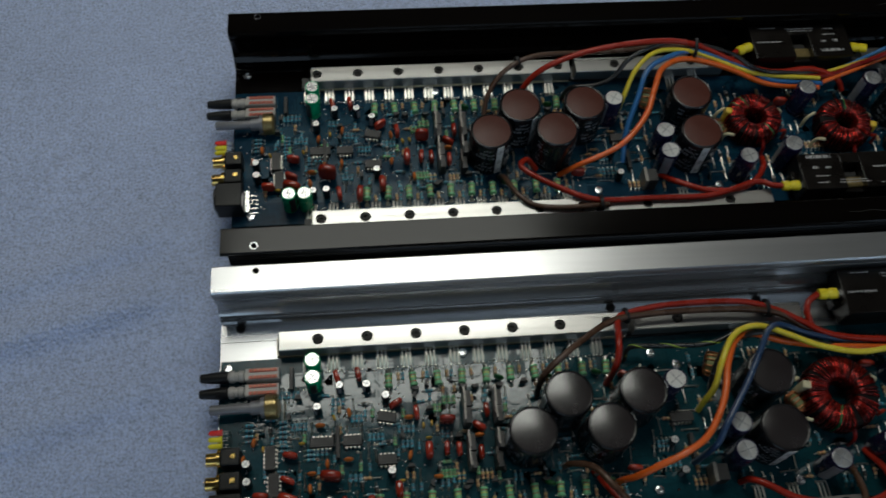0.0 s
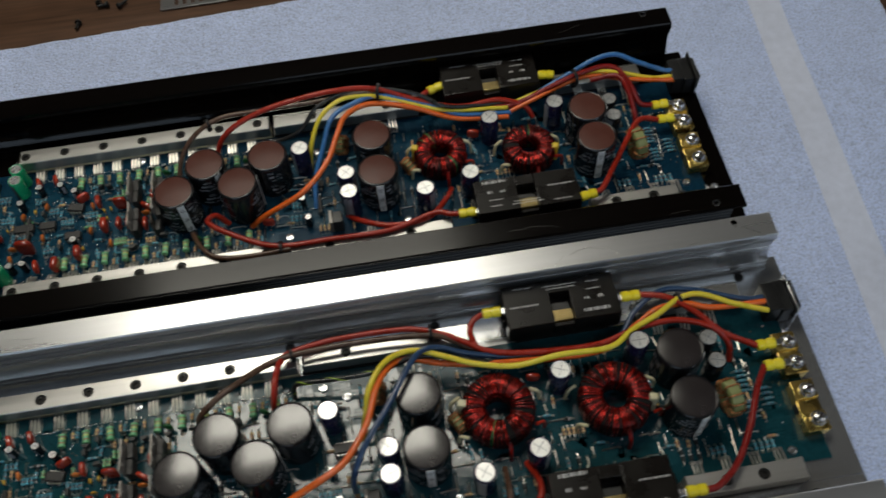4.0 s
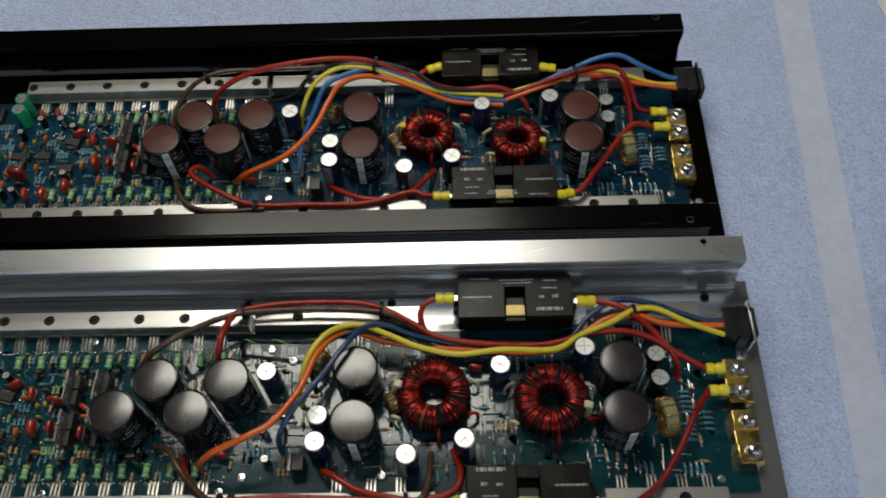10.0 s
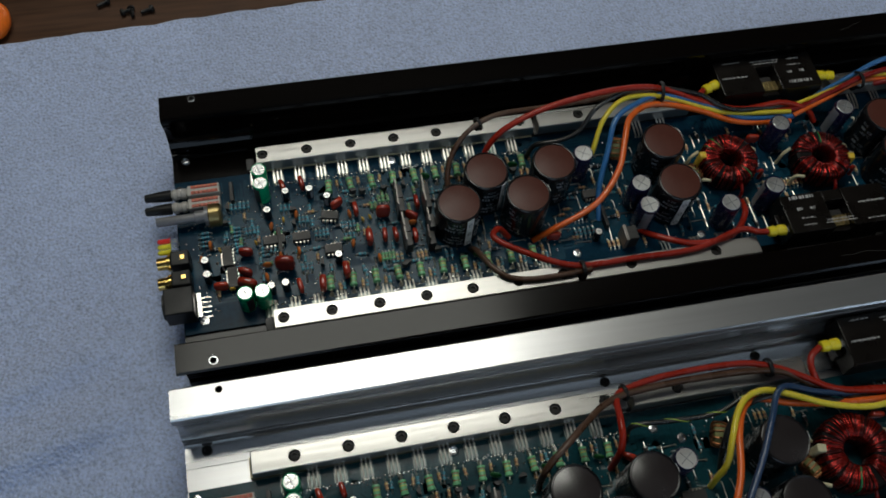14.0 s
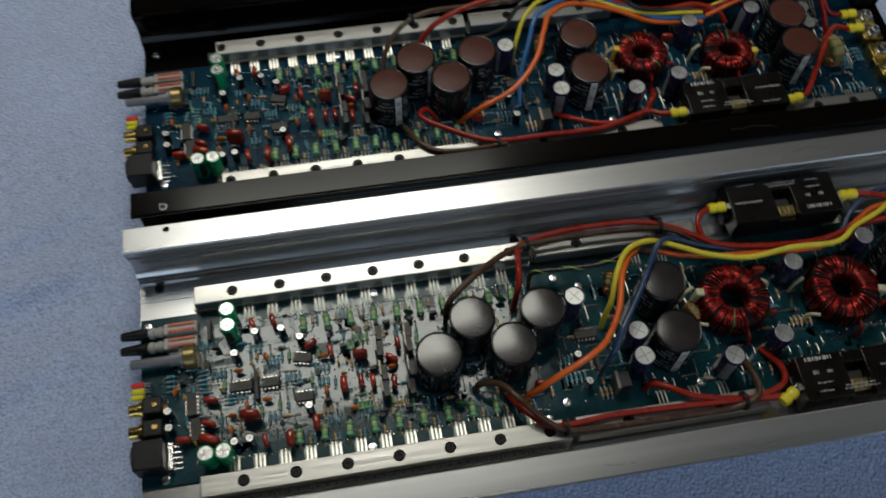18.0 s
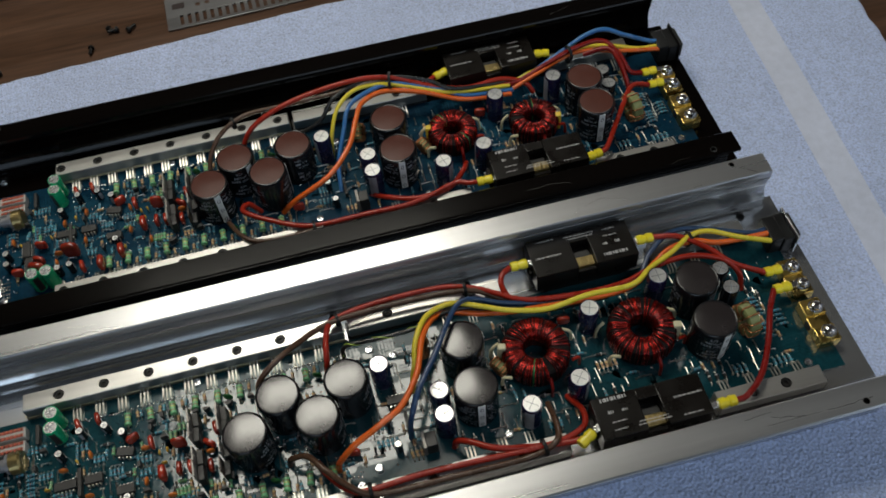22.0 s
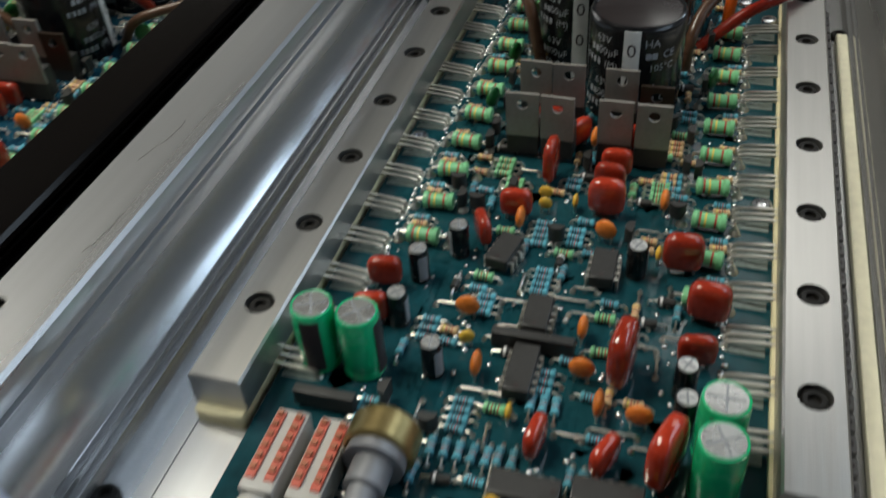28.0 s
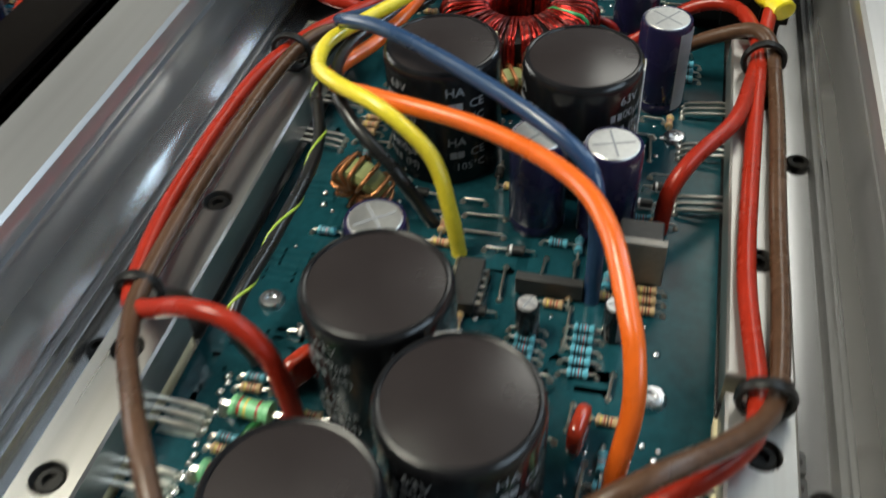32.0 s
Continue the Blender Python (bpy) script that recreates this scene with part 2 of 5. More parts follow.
def towel_material(name, colour, pile, depth):
    m = material(name, colour, 0.95, 0.0, 0.10, 14, 0.0, spec=0.1)
    nodes, links = m.node_tree.nodes, m.node_tree.links
    b = nodes["Principled BSDF"]
    b.inputs["Sheen Weight"].default_value = 0.25
    coords = nodes.new("ShaderNodeTexCoord")
    loops, clumps = nodes.new("ShaderNodeTexVoronoi"), nodes.new("ShaderNodeTexNoise")
    loops.inputs["Scale"].default_value, clumps.inputs["Scale"].default_value = pile, 165
    clumps.inputs["Detail"].default_value = 6
    links.new(coords.outputs["Object"], loops.inputs["Vector"])
    links.new(coords.outputs["Object"], clumps.inputs["Vector"])
    mix = nodes.new("ShaderNodeMath")
    mix.operation = "ADD"
    lumps = nodes.new("ShaderNodeMath")
    lumps.operation = "MULTIPLY"
    lumps.inputs[1].default_value = 1.15
    links.new(clumps.outputs[0], lumps.inputs[0])
    links.new(loops.outputs["Distance"], mix.inputs[0])
    links.new(lumps.outputs[0], mix.inputs[1])
    bump = nodes.new("ShaderNodeBump")
    bump.inputs["Strength"].default_value, bump.inputs["Distance"].default_value = depth, 0.0022
    links.new(mix.outputs[0], bump.inputs["Height"])
    links.new(bump.outputs[0], b.inputs["Normal"])
    # shade in the pits between the loops, painted into the colour as darker specks
    specks = nodes.new("ShaderNodeTexNoise")
    specks.inputs["Scale"].default_value, specks.inputs["Detail"].default_value = pile * 1.15, 5
    links.new(coords.outputs["Object"], specks.inputs["Vector"])
    shade = nodes.new("ShaderNodeMapRange")
    shade.inputs["From Min"].default_value, shade.inputs["From Max"].default_value = 0.33, 0.58
    shade.inputs["To Min"].default_value, shade.inputs["To Max"].default_value = 1 - 0.42 * depth, 1.04
    links.new(specks.outputs[0], shade.inputs["Value"])
    weave = nodes.new("ShaderNodeVectorMath")
    weave.operation = "SCALE"
    links.new(b.inputs["Base Color"].links[0].from_socket, weave.inputs[0])
    links.new(shade.outputs[0], weave.inputs["Scale"])
    links.new(weave.outputs[0], b.inputs["Base Color"])
    return m


TOWEL = towel_material("light_blue_terry", (0.525, 0.607, 0.85), 430, 0.7)
TOWEL_HEM = towel_material("flat_woven_hem", (0.56, 0.59, 0.70), 1500, 0.12)


# ---- mesh helpers (lengths in units of the plan) ----
def data(name, bm, mats, smooth=True, angle=29):
    """Turns a bmesh in plan units into a mesh in metres."""
    me = bpy.data.meshes.new(name)
    bmesh.ops.scale(bm, vec=(U, U, U), verts=bm.verts)
    bm.normal_update()
    bm.faces.index_update()
    flat = []
    for f in bm.faces:
        f.smooth = smooth
        # broad flat faces keep their own normal beside rounded edges
        if max(abs(c) for c in f.normal) > 0.99999 and f.calc_area() > 2 * max((g.calc_area() for e in f.edges for g in e.link_faces if g is not f), default=1e9):
            flat.append(f.index)
    bm.to_mesh(me)
    bm.free()
    for m in mats if isinstance(mats, (list, tuple)) else [mats]:
        me.materials.append(m)
    if smooth:
        me.set_sharp_from_angle(angle=radians(angle))
        for k in flat:
            me.polygons[k].use_smooth = False
    return me


def put(name, me, parent=None, at=(0, 0, 0), turn=(0, 0, 0), label="", scale=None):
    ob = new(name, me)
    ob.parent = parent
    ob.location = Vector(at) * U
    ob.rotation_euler = [radians(a) for a in turn]
    if scale:
        ob.scale = scale
    if label:
        tagged(ob, label)
    return ob


def part(name, bm, mat, parent, label="", at=(0, 0, 0), turn=(0, 0, 0), smooth=True, angle=29):
    return put(name, data(name, bm, mat, smooth, angle), parent, at, turn, label)


def box(bm, x0, x1, y0, y1, z0, z1, bevel=0.0, index=0):
    made = bmesh.ops.create_cube(bm, size=1.0)["verts"]
    for v in made:
        v.co = ((x0 + x1) / 2 + v.co.x * (x1 - x0), (y0 + y1) / 2 + v.co.y * (y1 - y0), (z0 + z1) / 2 + v.co.z * (z1 - z0))
    faces = {f for v in made for f in v.link_faces}
    for f in faces:
        f.material_index = index
    if bevel:
        edges = list({e for v in made for e in v.link_edges})
        done = bmesh.ops.bevel(bm, geom=edges, offset=bevel, segments=2, affect="EDGES", profile=0.5)
        for f in done["faces"]:
            f.material_index = index
    return bm


def lathe(bm, profile, seg=24, index=0, axis="z", at=(0, 0, 0), indices=None):
    """A turned form from (radius, height) pairs round z, or laid along x."""
    rings = []
    for r, h in profile:
        ring = []
        for k in range(seg):
            a = 2 * math.pi * k / seg
            p = (r * math.cos(a), r * math.sin(a), h) if axis == "z" else (h, r * math.cos(a), r * math.sin(a))
            ring.append(bm.verts.new(Vector(p) + Vector(at)))
        rings.append(ring)
    for n, (a, b) in enumerate(zip(rings, rings[1:])):
        for k in range(seg):
            f = bm.faces.new((a[k], a[(k + 1) % seg], b[(k + 1) % seg], b[k]))
            f.material_index = indices[n] if indices else index
    for ring, flip in ((rings[0], True), (rings[-1], False)):
        f = bm.faces.new(ring[::-1] if flip else ring)
        f.material_index = indices[0 if flip else -1] if indices else index
    return bm


def smooth_route(points, steps=6):
    """Catmull-Rom through the points."""
    p = [Vector(q) for q in points]
    p = [2 * p[0] - p[1], *p, 2 * p[-1] - p[-2]]
    out = []
    for a, b, c, d in zip(p, p[1:], p[2:], p[3:]):
        for k in range(steps):
            t = k / steps
            out.append(0.5 * (2 * b + (c - a) * t + (2 * a - 5 * b + 4 * c - d) * t * t + (3 * b - a - 3 * c + d) * t ** 3))
    return out + [p[-2]]


def tube(bm, route, r, seg=8, index=0, ends=True):
    """Sweeps a circle along a route."""
    rings, side = [], None
    for n, p in enumerate(route):
        ahead = (route[min(n + 1, len(route) - 1)] - route[max(n - 1, 0)])
        ahead = ahead.normalized() if ahead.length > 1e-9 else Vector((1, 0, 0))
        if side is None:
            side = ahead.orthogonal().normalized()
        side = (side - ahead * side.dot(ahead)).normalized()
        up = ahead.cross(side)
        rr = r[n] if isinstance(r, (list, tuple)) else r
        rings.append([bm.verts.new(p + rr * (math.cos(2 * math.pi * k / seg) * side + math.sin(2 * math.pi * k / seg) * up)) for k in range(seg)])
    for a, b in zip(rings, rings[1:]):
        for k in range(seg):
            bm.faces.new((a[k], a[(k + 1) % seg], b[(k + 1) % seg], b[k])).material_index = index
    if ends:
        bm.faces.new(rings[0][::-1]).material_index = index
        bm.faces.new(rings[-1]).material_index = index
    return bm


def ring(bm, R, r, seg=20, sides=8, index=0, at=(0, 0, 0)):
    """A closed torus round z."""
    loops = []
    for k in range(seg):
        a = 2 * math.pi * k / seg
        loops.append([bm.verts.new((at[0] + (R + r * math.cos(b)) * math.cos(a), at[1] + (R + r * math.cos(b)) * math.sin(a), at[2] + r * math.sin(b)))
                      for b in (2 * math.pi * j / sides for j in range(sides))])
    for k in range(seg):
        a, b = loops[k], loops[(k + 1) % seg]
        for j in range(sides):
            bm.faces.new((a[j], b[j], b[(j + 1) % sides], a[(j + 1) % sides])).material_index = index
    return bm


def extruded(bm, outline, x0, x1, index=0):
    """A closed (y, z) outline drawn out along x."""
    a = [bm.verts.new((x0, y, z)) for y, z in outline]
    b = [bm.verts.new((x1, y, z)) for y, z in outline]
    n = len(outline)
    for k in range(n):
        bm.faces.new((a[k], a[(k + 1) % n], b[(k + 1) % n], b[k])).material_index = index
    bm.faces.new(a[::-1]).material_index = index
    bm.faces.new(b).material_index = index
    bmesh.ops.recalc_face_normals(bm, faces=bm.faces)
    return bm


BM = bmesh.new
SHARED = {}


def shared(key, build):
    if key not in SHARED:
        SHARED[key] = build()
    return SHARED[key]


# ---- the room and the table ----
def plain_structure(name, size, at, mat, label, category):
    bm = BM()
    box(bm, -size[0] / 2, size[0] / 2, -size[1] / 2, size[1] / 2, -size[2] / 2, size[2] / 2)
    me = bpy.data.meshes.new(name)
    bm.to_mesh(me)
    bm.free()
    me.materials.append(mat)
    ob = new(name, me)
    ob.location = at
    return tagged(ob, label, category, kind="structure")


FLOOR_Z = -0.75
plain_structure("floor", (6.2, 6.2, 0.1), (0.3, 0.4, FLOOR_Z - 0.05), CARPET, "dark carpeted floor under the table", "floor")
plain_structure("ceiling", (6.2, 6.2, 0.1), (0.3, 0.4, CEIL + 0.05), CEIL_PAINT, "plain painted ceiling over the table", "ceiling")
plain_structure("wall_west", (0.1, 6.2, 2.5), (-2.85, 0.4, 0.5), WALL_PAINT, "plain painted wall of the workroom", "wall")
# three walls have added openings for the fill lights: name, middle, place, along y, and each opening's middle, width,
# foot and head
WALLS = (("wall_north", 0.3, 3.55, False, ((1.5, 2.0, 0.2, 1.3),)), ("wall_south", 0.3, -2.75, False, ((-0.9, 1.9, 0.2, 1.4), (2.70, 1.1, 0.5, 1.5))), ("wall_east", 0.4, 3.45, True, ((2.45, 1.3, 0.35, 1.15),)))
count = 0
for wall, mid, away, along_y, openings in WALLS:
    pieces, at_x = [], mid - 3.1
    for cx, width, low, high in openings:
        a, b = cx - width / 2, cx + width / 2
        count += 1
        pieces += [(at_x, a, FLOOR_Z, CEIL, 0.1, wall), (a, b, FLOOR_Z, low, 0.1, wall), (a, b, high, CEIL, 0.1, wall)]
        pieces += [(p, q, z0, z1, 0.06, "window_%d" % count) for p, q, z0, z1 in ((a, b, low, low + 0.05), (a, b, high - 0.05, high), (cx - 0.025, cx + 0.025, low + 0.05, high - 0.05))]
        at_x = b
    pieces.append((at_x, mid + 3.1, FLOOR_Z, CEIL, 0.1, wall))
    for p, q, z0, z1, thick, name in pieces:
        size, at = (q - p, thick, z1 - z0), ((p + q) / 2, away, (z0 + z1) / 2)
        if along_y:
            size, at = (size[1], size[0], size[2]), (at[1], at[0], at[2])
        is_wall = name == wall
        plain_structure(name, size, at, WALL_PAINT if is_wall else WHITE_PAPER, "plain painted wall round the window" if is_wall else "white painted window frame in the wall", "wall" if is_wall else "window")
# frames round the two added fill lights in the ceiling
for name, cx, cy, w, d in (("window_5", 0.75, -1.20, 1.6, 0.8), ("window_6", 2.10, -0.50, 1.0, 0.8)):
    for size, at in (((w + 0.1, 0.05, 0.05), (cx, cy + d / 2 + 0.025, CEIL - 0.025)), ((w + 0.1, 0.05, 0.05), (cx, cy - d / 2 - 0.025, CEIL - 0.025)),
                     ((0.05, d, 0.05), (cx + w / 2 + 0.025, cy, CEIL - 0.025)), ((0.05, d, 0.05), (cx - w / 2 - 0.025, cy, CEIL - 0.025))):
        plain_structure(name, size, at, WHITE_PAPER, "white painted frame round an added overhead fill light", "window")


def build_table():
    table = tagged(new("table"), "dark brown wood-grain work table under the towel", "table")
    x0, x1, y0, y1 = -0.75, 1.02, -0.50, 0.95
    bm = BM()
    box(bm, x0 / U, x1 / U, y0 / U, y1 / U, -0.03 / U, 0, 0.06)
    part("tabletop", bm, WOOD, table)
    for x in (x0 + 0.08, x1 - 0.08):
        for y in (y0 + 0.08, y1 - 0.08):
            bm = BM()
            box(bm, x / U - 0.8, x / U + 0.8, y / U - 0.8, y / U + 0.8, FLOOR_Z / U, -0.03 / U, 0.05)
            part("leg", bm, WOOD, table)


build_table()


def build_towel():
    """Terry towel: a thick sheet with shallow waves and creases, and one flat woven hem near its end."""
    towel = tagged(new("towel"), "light blue terry towel spread flat on the table", "towel")
    nx, ny = 300, 160
    xa, xb, ya, yb = -16.0, 23.6, -8.3, 12.2

    def height(x, y):
        h = 0.02 * noise.noise((x * 0.6, y * 0.6, 0)) + 0.035 * noise.noise((x * 0.22, y * 0.22, 3))
        for k, (cx, cy, slope, size) in enumerate(((-4.7, 1.25, 0.36, 0.34), (-4.8, 2.65, 0.30, 0.24), (-6.5, -1.6, 0.40, 0.20), (-4, -5.2, 0.5, 0.09))):
            d = (y - cy) - slope * (x - cx) + 0.35 * noise.noise((x * 0.4, k, 0))
            fade = max(0, min(1, (-2.2 - x) / 2))
            h += fade * size * math.exp(-(d / (0.9 if d > 0 else 0.30)) ** 2)
        return h

    def under(x, y):
        near = min(1.0, max(0.0, max(-2.6 - x, x - 17.7, -6.0 - y, y - 8.6) / 1.2 + 0.0))
        return near

    bm = BM()
    grid = []
    for j in range(ny + 1):
        v = j / ny
        row = []
        for i in range(nx + 1):
            x = xa + (xb - xa) * i / nx
            y0, y1 = ya + 0.03 * (x - 5), yb + 0.045 * (x - 2)
            y = y0 + (y1 - y0) * v
            edge = 0.05 * noise.noise((x * 1.7, y * 1.7, 7))
            xx = x + 0.065 * (y - 5) * min(1, max(0, (i / nx - 0.6) / 0.25)) + edge * (i in (0, nx))
            yy = y + edge * (j in (0, ny))
            z = -1.2 + height(x, y) * under(x, y) + 0.012 * noise.noise((x * 9, y * 9, 1)) * under(x, y)
            if i in (0, nx) or j in (0, ny):
                z -= 0.10
            row.append(bm.verts.new((xx, yy, z)))
        grid.append(row)
    for a, b in zip(grid, grid[1:]):
        for k in range(nx):
            f = bm.faces.new((a[k], a[k + 1], b[k + 1], b[k]))
            f.material_index = 1 if abs(xa + (xb - xa) * (k + 0.5) / nx - 20.25) < 0.42 else 0
    edges = [e for e in bm.edges if e.is_boundary]
    fall = bmesh.ops.extrude_edge_only(bm, edges=edges)["geom"]
    for v in fall:
        if isinstance(v, bmesh.types.BMVert):
            v.co.z = -1.2 - 0.006 / U + 0.01
    part("cloth", bm, [TOWEL, TOWEL_HEM], towel, at=(0, 0, LIFT / U))
    return towel


build_towel()


# ---- electronic parts: shared meshes, standing on z = 0 ----
def m_large_cap():
    bm = BM()
    lathe(bm, [(0.46, 0), (0.475, 0.02), (0.478, 0.90), (0.478, 1.03), (0.475, 1.06), (0.466, 1.085), (0.452, 1.100), (0.436, 1.104), (0.424, 1.100), (0.420, 1.088)], 48)
    return data("large_capacitor", bm, SLEEVE)


def m_cap_disc(mat):
    bm = BM()
    lathe(bm, [(0.424, -0.01), (0.424, 0.004)] + [(0.424 * f, 0.004 + 0.026 * (1 - f * f)) for f in (0.96, 0.86, 0.7, 0.5, 0.3, 0.02)], 48)
    return data("top_disc", bm, mat)


def arc_patch(bm, radius, half, z0, z1, thick, index=0, n=6):
    """A slightly raised piece of a cylinder's side facing -y."""
    cols = []
    for k in range(n + 1):
        a = -math.pi / 2 - half + 2 * half * k / n
        cols.append([bm.verts.new((r * math.cos(a), r * math.sin(a), z)) for r in (radius, radius + thick) for z in (z0, z1)])
    for a, b in zip(cols, cols[1:]):
        for i, j in ((2, 3), (1, 3), (0, 2), (0, 1)):
            bm.faces.new((a[i], b[i], b[j], a[j])).material_index = index
    for c in (cols[0], cols[-1]):
        bm.faces.new((c[0], c[1], c[3], c[2])).material_index = index
    bmesh.ops.recalc_face_normals(bm, faces=bm.faces)
    return bm


def wrapped_text(bm, words, size, angle, z, radius, index=0):
    """Letters laid round a cylinder, centred on an angle from its -y side."""
    curve = bpy.data.curves.new("letters", "FONT")
    curve.body, curve.size, curve.resolution_u = words, size, 2
    curve.align_x = "CENTER"
    holder = bpy.data.objects.new("letters", curve)
    flat = holder.to_mesh()
    verts = []
    for v in flat.vertices:
        a = -math.pi / 2 + angle + v.co.x / radius
        verts.append(bm.verts.new((radius * math.cos(a), radius * math.sin(a), z + v.co.y)))
    for p in flat.polygons:
        f = bm.faces.new([verts[k] for k in p.vertices])
        f.material_index = index
    holder.to_mesh_clear()
    bpy.data.objects.remove(holder)
    bpy.data.curves.remove(curve)


def m_cap_stripe():
    bm = BM()
    arc_patch(bm, 0.474, 0.165, 0.06, 1.07, 0.008)
    for z in (0.10, 0.45, 0.80):
        wrapped_text(bm, "0", 0.20, 0.0, z, 0.4835, 1)
    return data("stripe", bm, [WHITE_PRINT, BAND_DARK])


def m_cap_print():
    """White printing on both sides of the stripe; what cannot be read is bars."""
    bm = BM()

    def bars(angle, z, n, w=0.045):
        for k in range(n):
            a = -math.pi / 2 + angle + 0.13 * (k - (n - 1) / 2)
            pts = [(0.4815 * math.cos(a + d), 0.4815 * math.sin(a + d), z + e) for d, e in ((-w, 0), (w, 0), (w, 0.065), (-w, 0.065))]
            bm.faces.new([bm.verts.new(p) for p in pts])
    for top in (0.90, 0.42):
        for turn in (0.0, math.pi):
            wrapped_text(bm, "63V", 0.115, turn - 0.62, top, 0.4815)
            bars(turn - 0.86, top - 0.13, 2)
            wrapped_text(bm, "00µF", 0.115, turn - 0.50, top - 0.13, 0.4815)
            bars(turn - 0.92, top - 0.26, 4, 0.04)
            wrapped_text(bm, "(M)", 0.105, turn - 0.42, top - 0.26, 0.4815)
            wrapped_text(bm, "HA", 0.115, turn + 0.42, top, 0.4815)
            bars(turn + 0.42, top - 0.13, 2, 0.06)
            wrapped_text(bm, "CE", 0.115, turn + 0.80, top - 0.13, 0.4815)
            wrapped_text(bm, "105°C", 0.105, turn + 0.66, top - 0.26, 0.4815)
    return data("printing", bm, GREY_PRINT)


def m_small_cap(r, h, mat, key):
    bm = BM()
    lathe(bm, [(r * 0.96, 0), (r, 0.03), (r, h * 0.10), (r * 0.965, h * 0.13), (r, h * 0.16), (r, h - 0.04), (r * 0.95, h), (r * 0.84, h - 0.004)], 24)
    return data(key, bm, mat)


def m_can_top(r, h):
    bm = BM()
    lathe(bm, [(r * 0.85, h - 0.02), (r * 0.85, h + 0.002), (r * 0.82, h + 0.006), (0.01, h + 0.006)], 24)
    for a in (0.3, 0.3 + math.pi / 2):
        c, s = math.cos(a), math.sin(a)
        pts = [(c * u - s * v, s * u + c * v, h + 0.009) for u, v in ((-r * 0.7, -0.008), (r * 0.7, -0.008), (r * 0.7, 0.008), (-r * 0.7, 0.008))]
        bm.faces.new([bm.verts.new(p) for p in pts]).material_index = 1
    return data("can_top", bm, [CAN_TOP, GREY_PRINT])


def m_film(w, h, d):
    """Dipped film capacitor: a rounded pillow on two leads; w along y."""
    bm = BM()
    made = bmesh.ops.create_uvsphere(bm, u_segments=16, v_segments=10, radius=1)["verts"]
    for v in made:
        p = v.co
        sx, sy, sz = (math.copysign(abs(c) ** 0.55, c) for c in p)
        v.co = (sx * d / 2, sy * w / 2, 0.05 + h / 2 + sz * h / 2)
    for y in (-w * 0.3, w * 0.3):
        tube(bm, [Vector((0, y, -0.01)), Vector((0, y, 0.1))], 0.014, 6, 1)
    return data("film_capacitor", bm, [FILM_RED, LEAD], angle=60)


def m_disc(r, mat, key):
    bm = BM()
    made = bmesh.ops.create_uvsphere(bm, u_segments=14, v_segments=8, radius=1)["verts"]
    for v in made:
        v.co = (v.co.x * r * 0.42, v.co.y * r, r + 0.05 + v.co.z * r)
    for y in (-r * 0.5, r * 0.5):
        tube(bm, [Vector((0, y, -0.01)), Vector((0, y, r))], 0.011, 6, 1)
    return data(key, bm, [mat, LEAD], angle=60)


def m_resistor(L, r, body, bands, lead, key):
    """Axial resistor lying along x on bent leads."""
    bm = BM()
    h = L / 2
    prof, idx = [(r * 0.55, -h), (r * 1.05, -h * 0.92), (r * 1.08, -h * 0.68), (r * 0.9, -h * 0.55)], [0, 0, 0]
    for k, at in enumerate((-0.5, -0.16, 0.18, 0.55)):
        prof += [(r * 0.9, h * at * 0.85), (r * 0.905, h * (at * 0.85 + 0.12))]
        idx += [0, bands[k]]
    prof += [(r * 1.08, h * 0.70), (r * 1.05, h * 0.92), (r * 0.55, h)]
    idx += [0, 0, 0]
    lathe(bm, prof, 14, axis="x", at=(0, 0, r * 1.3), indices=idx)
    for s in (-1, 1):
        route = [Vector((s * h * 0.95, 0, r * 1.3)), Vector((s * (h + lead * 0.7), 0, r * 1.3)), Vector((s * (h + lead), 0, r * 0.8)), Vector((s * (h + lead), 0, -0.01))]
        tube(bm, route, r * 0.28, 6, 4)
        lathe(bm, [(r * 0.75, 0), (r * 0.55, r * 0.35), (r * 0.28, r * 0.6)], 8, 4, at=(s * (h + lead), 0, 0))
    return data(key, bm, [body, BAND_RED, BAND_DARK, BAND_YELLOW, LEAD])


def m_power_transistor():
    """Flat package clamped under a bar (body towards +y), three leads reaching the board towards -y."""
    bm = BM()
    box(bm, -0.16, 0.16, 0.04, 0.34, -0.02, 0.10, 0.012, 0)
    for k in (-1, 0, 1):
        x = k * 0.08
        w = 0.016
        route = [(0.05, 0.060), (-0.05, 0.056), (-0.30, 0.030), (-0.345, 0.015), (-0.355, -0.03)]
        rows = [[bm.verts.new((x + s * w, y, z + t)) for s, t in ((-1, 0.012), (1, 0.012), (1, -0.012), (-1, -0.012))] for y, z in route]
        for a, b in zip(rows, rows[1:]):
            for j in range(4):
                bm.faces.new((a[j], a[(j + 1) % 4], b[(j + 1) % 4], b[j])).material_index = 1
        lathe(bm, [(0.036, -0.02), (0.03, 0.012), (0.014, 0.03)], 8, 1, at=(x, -0.355, -0.03))
    return data("power_transistor", bm, [TAB_BODY, LEAD])


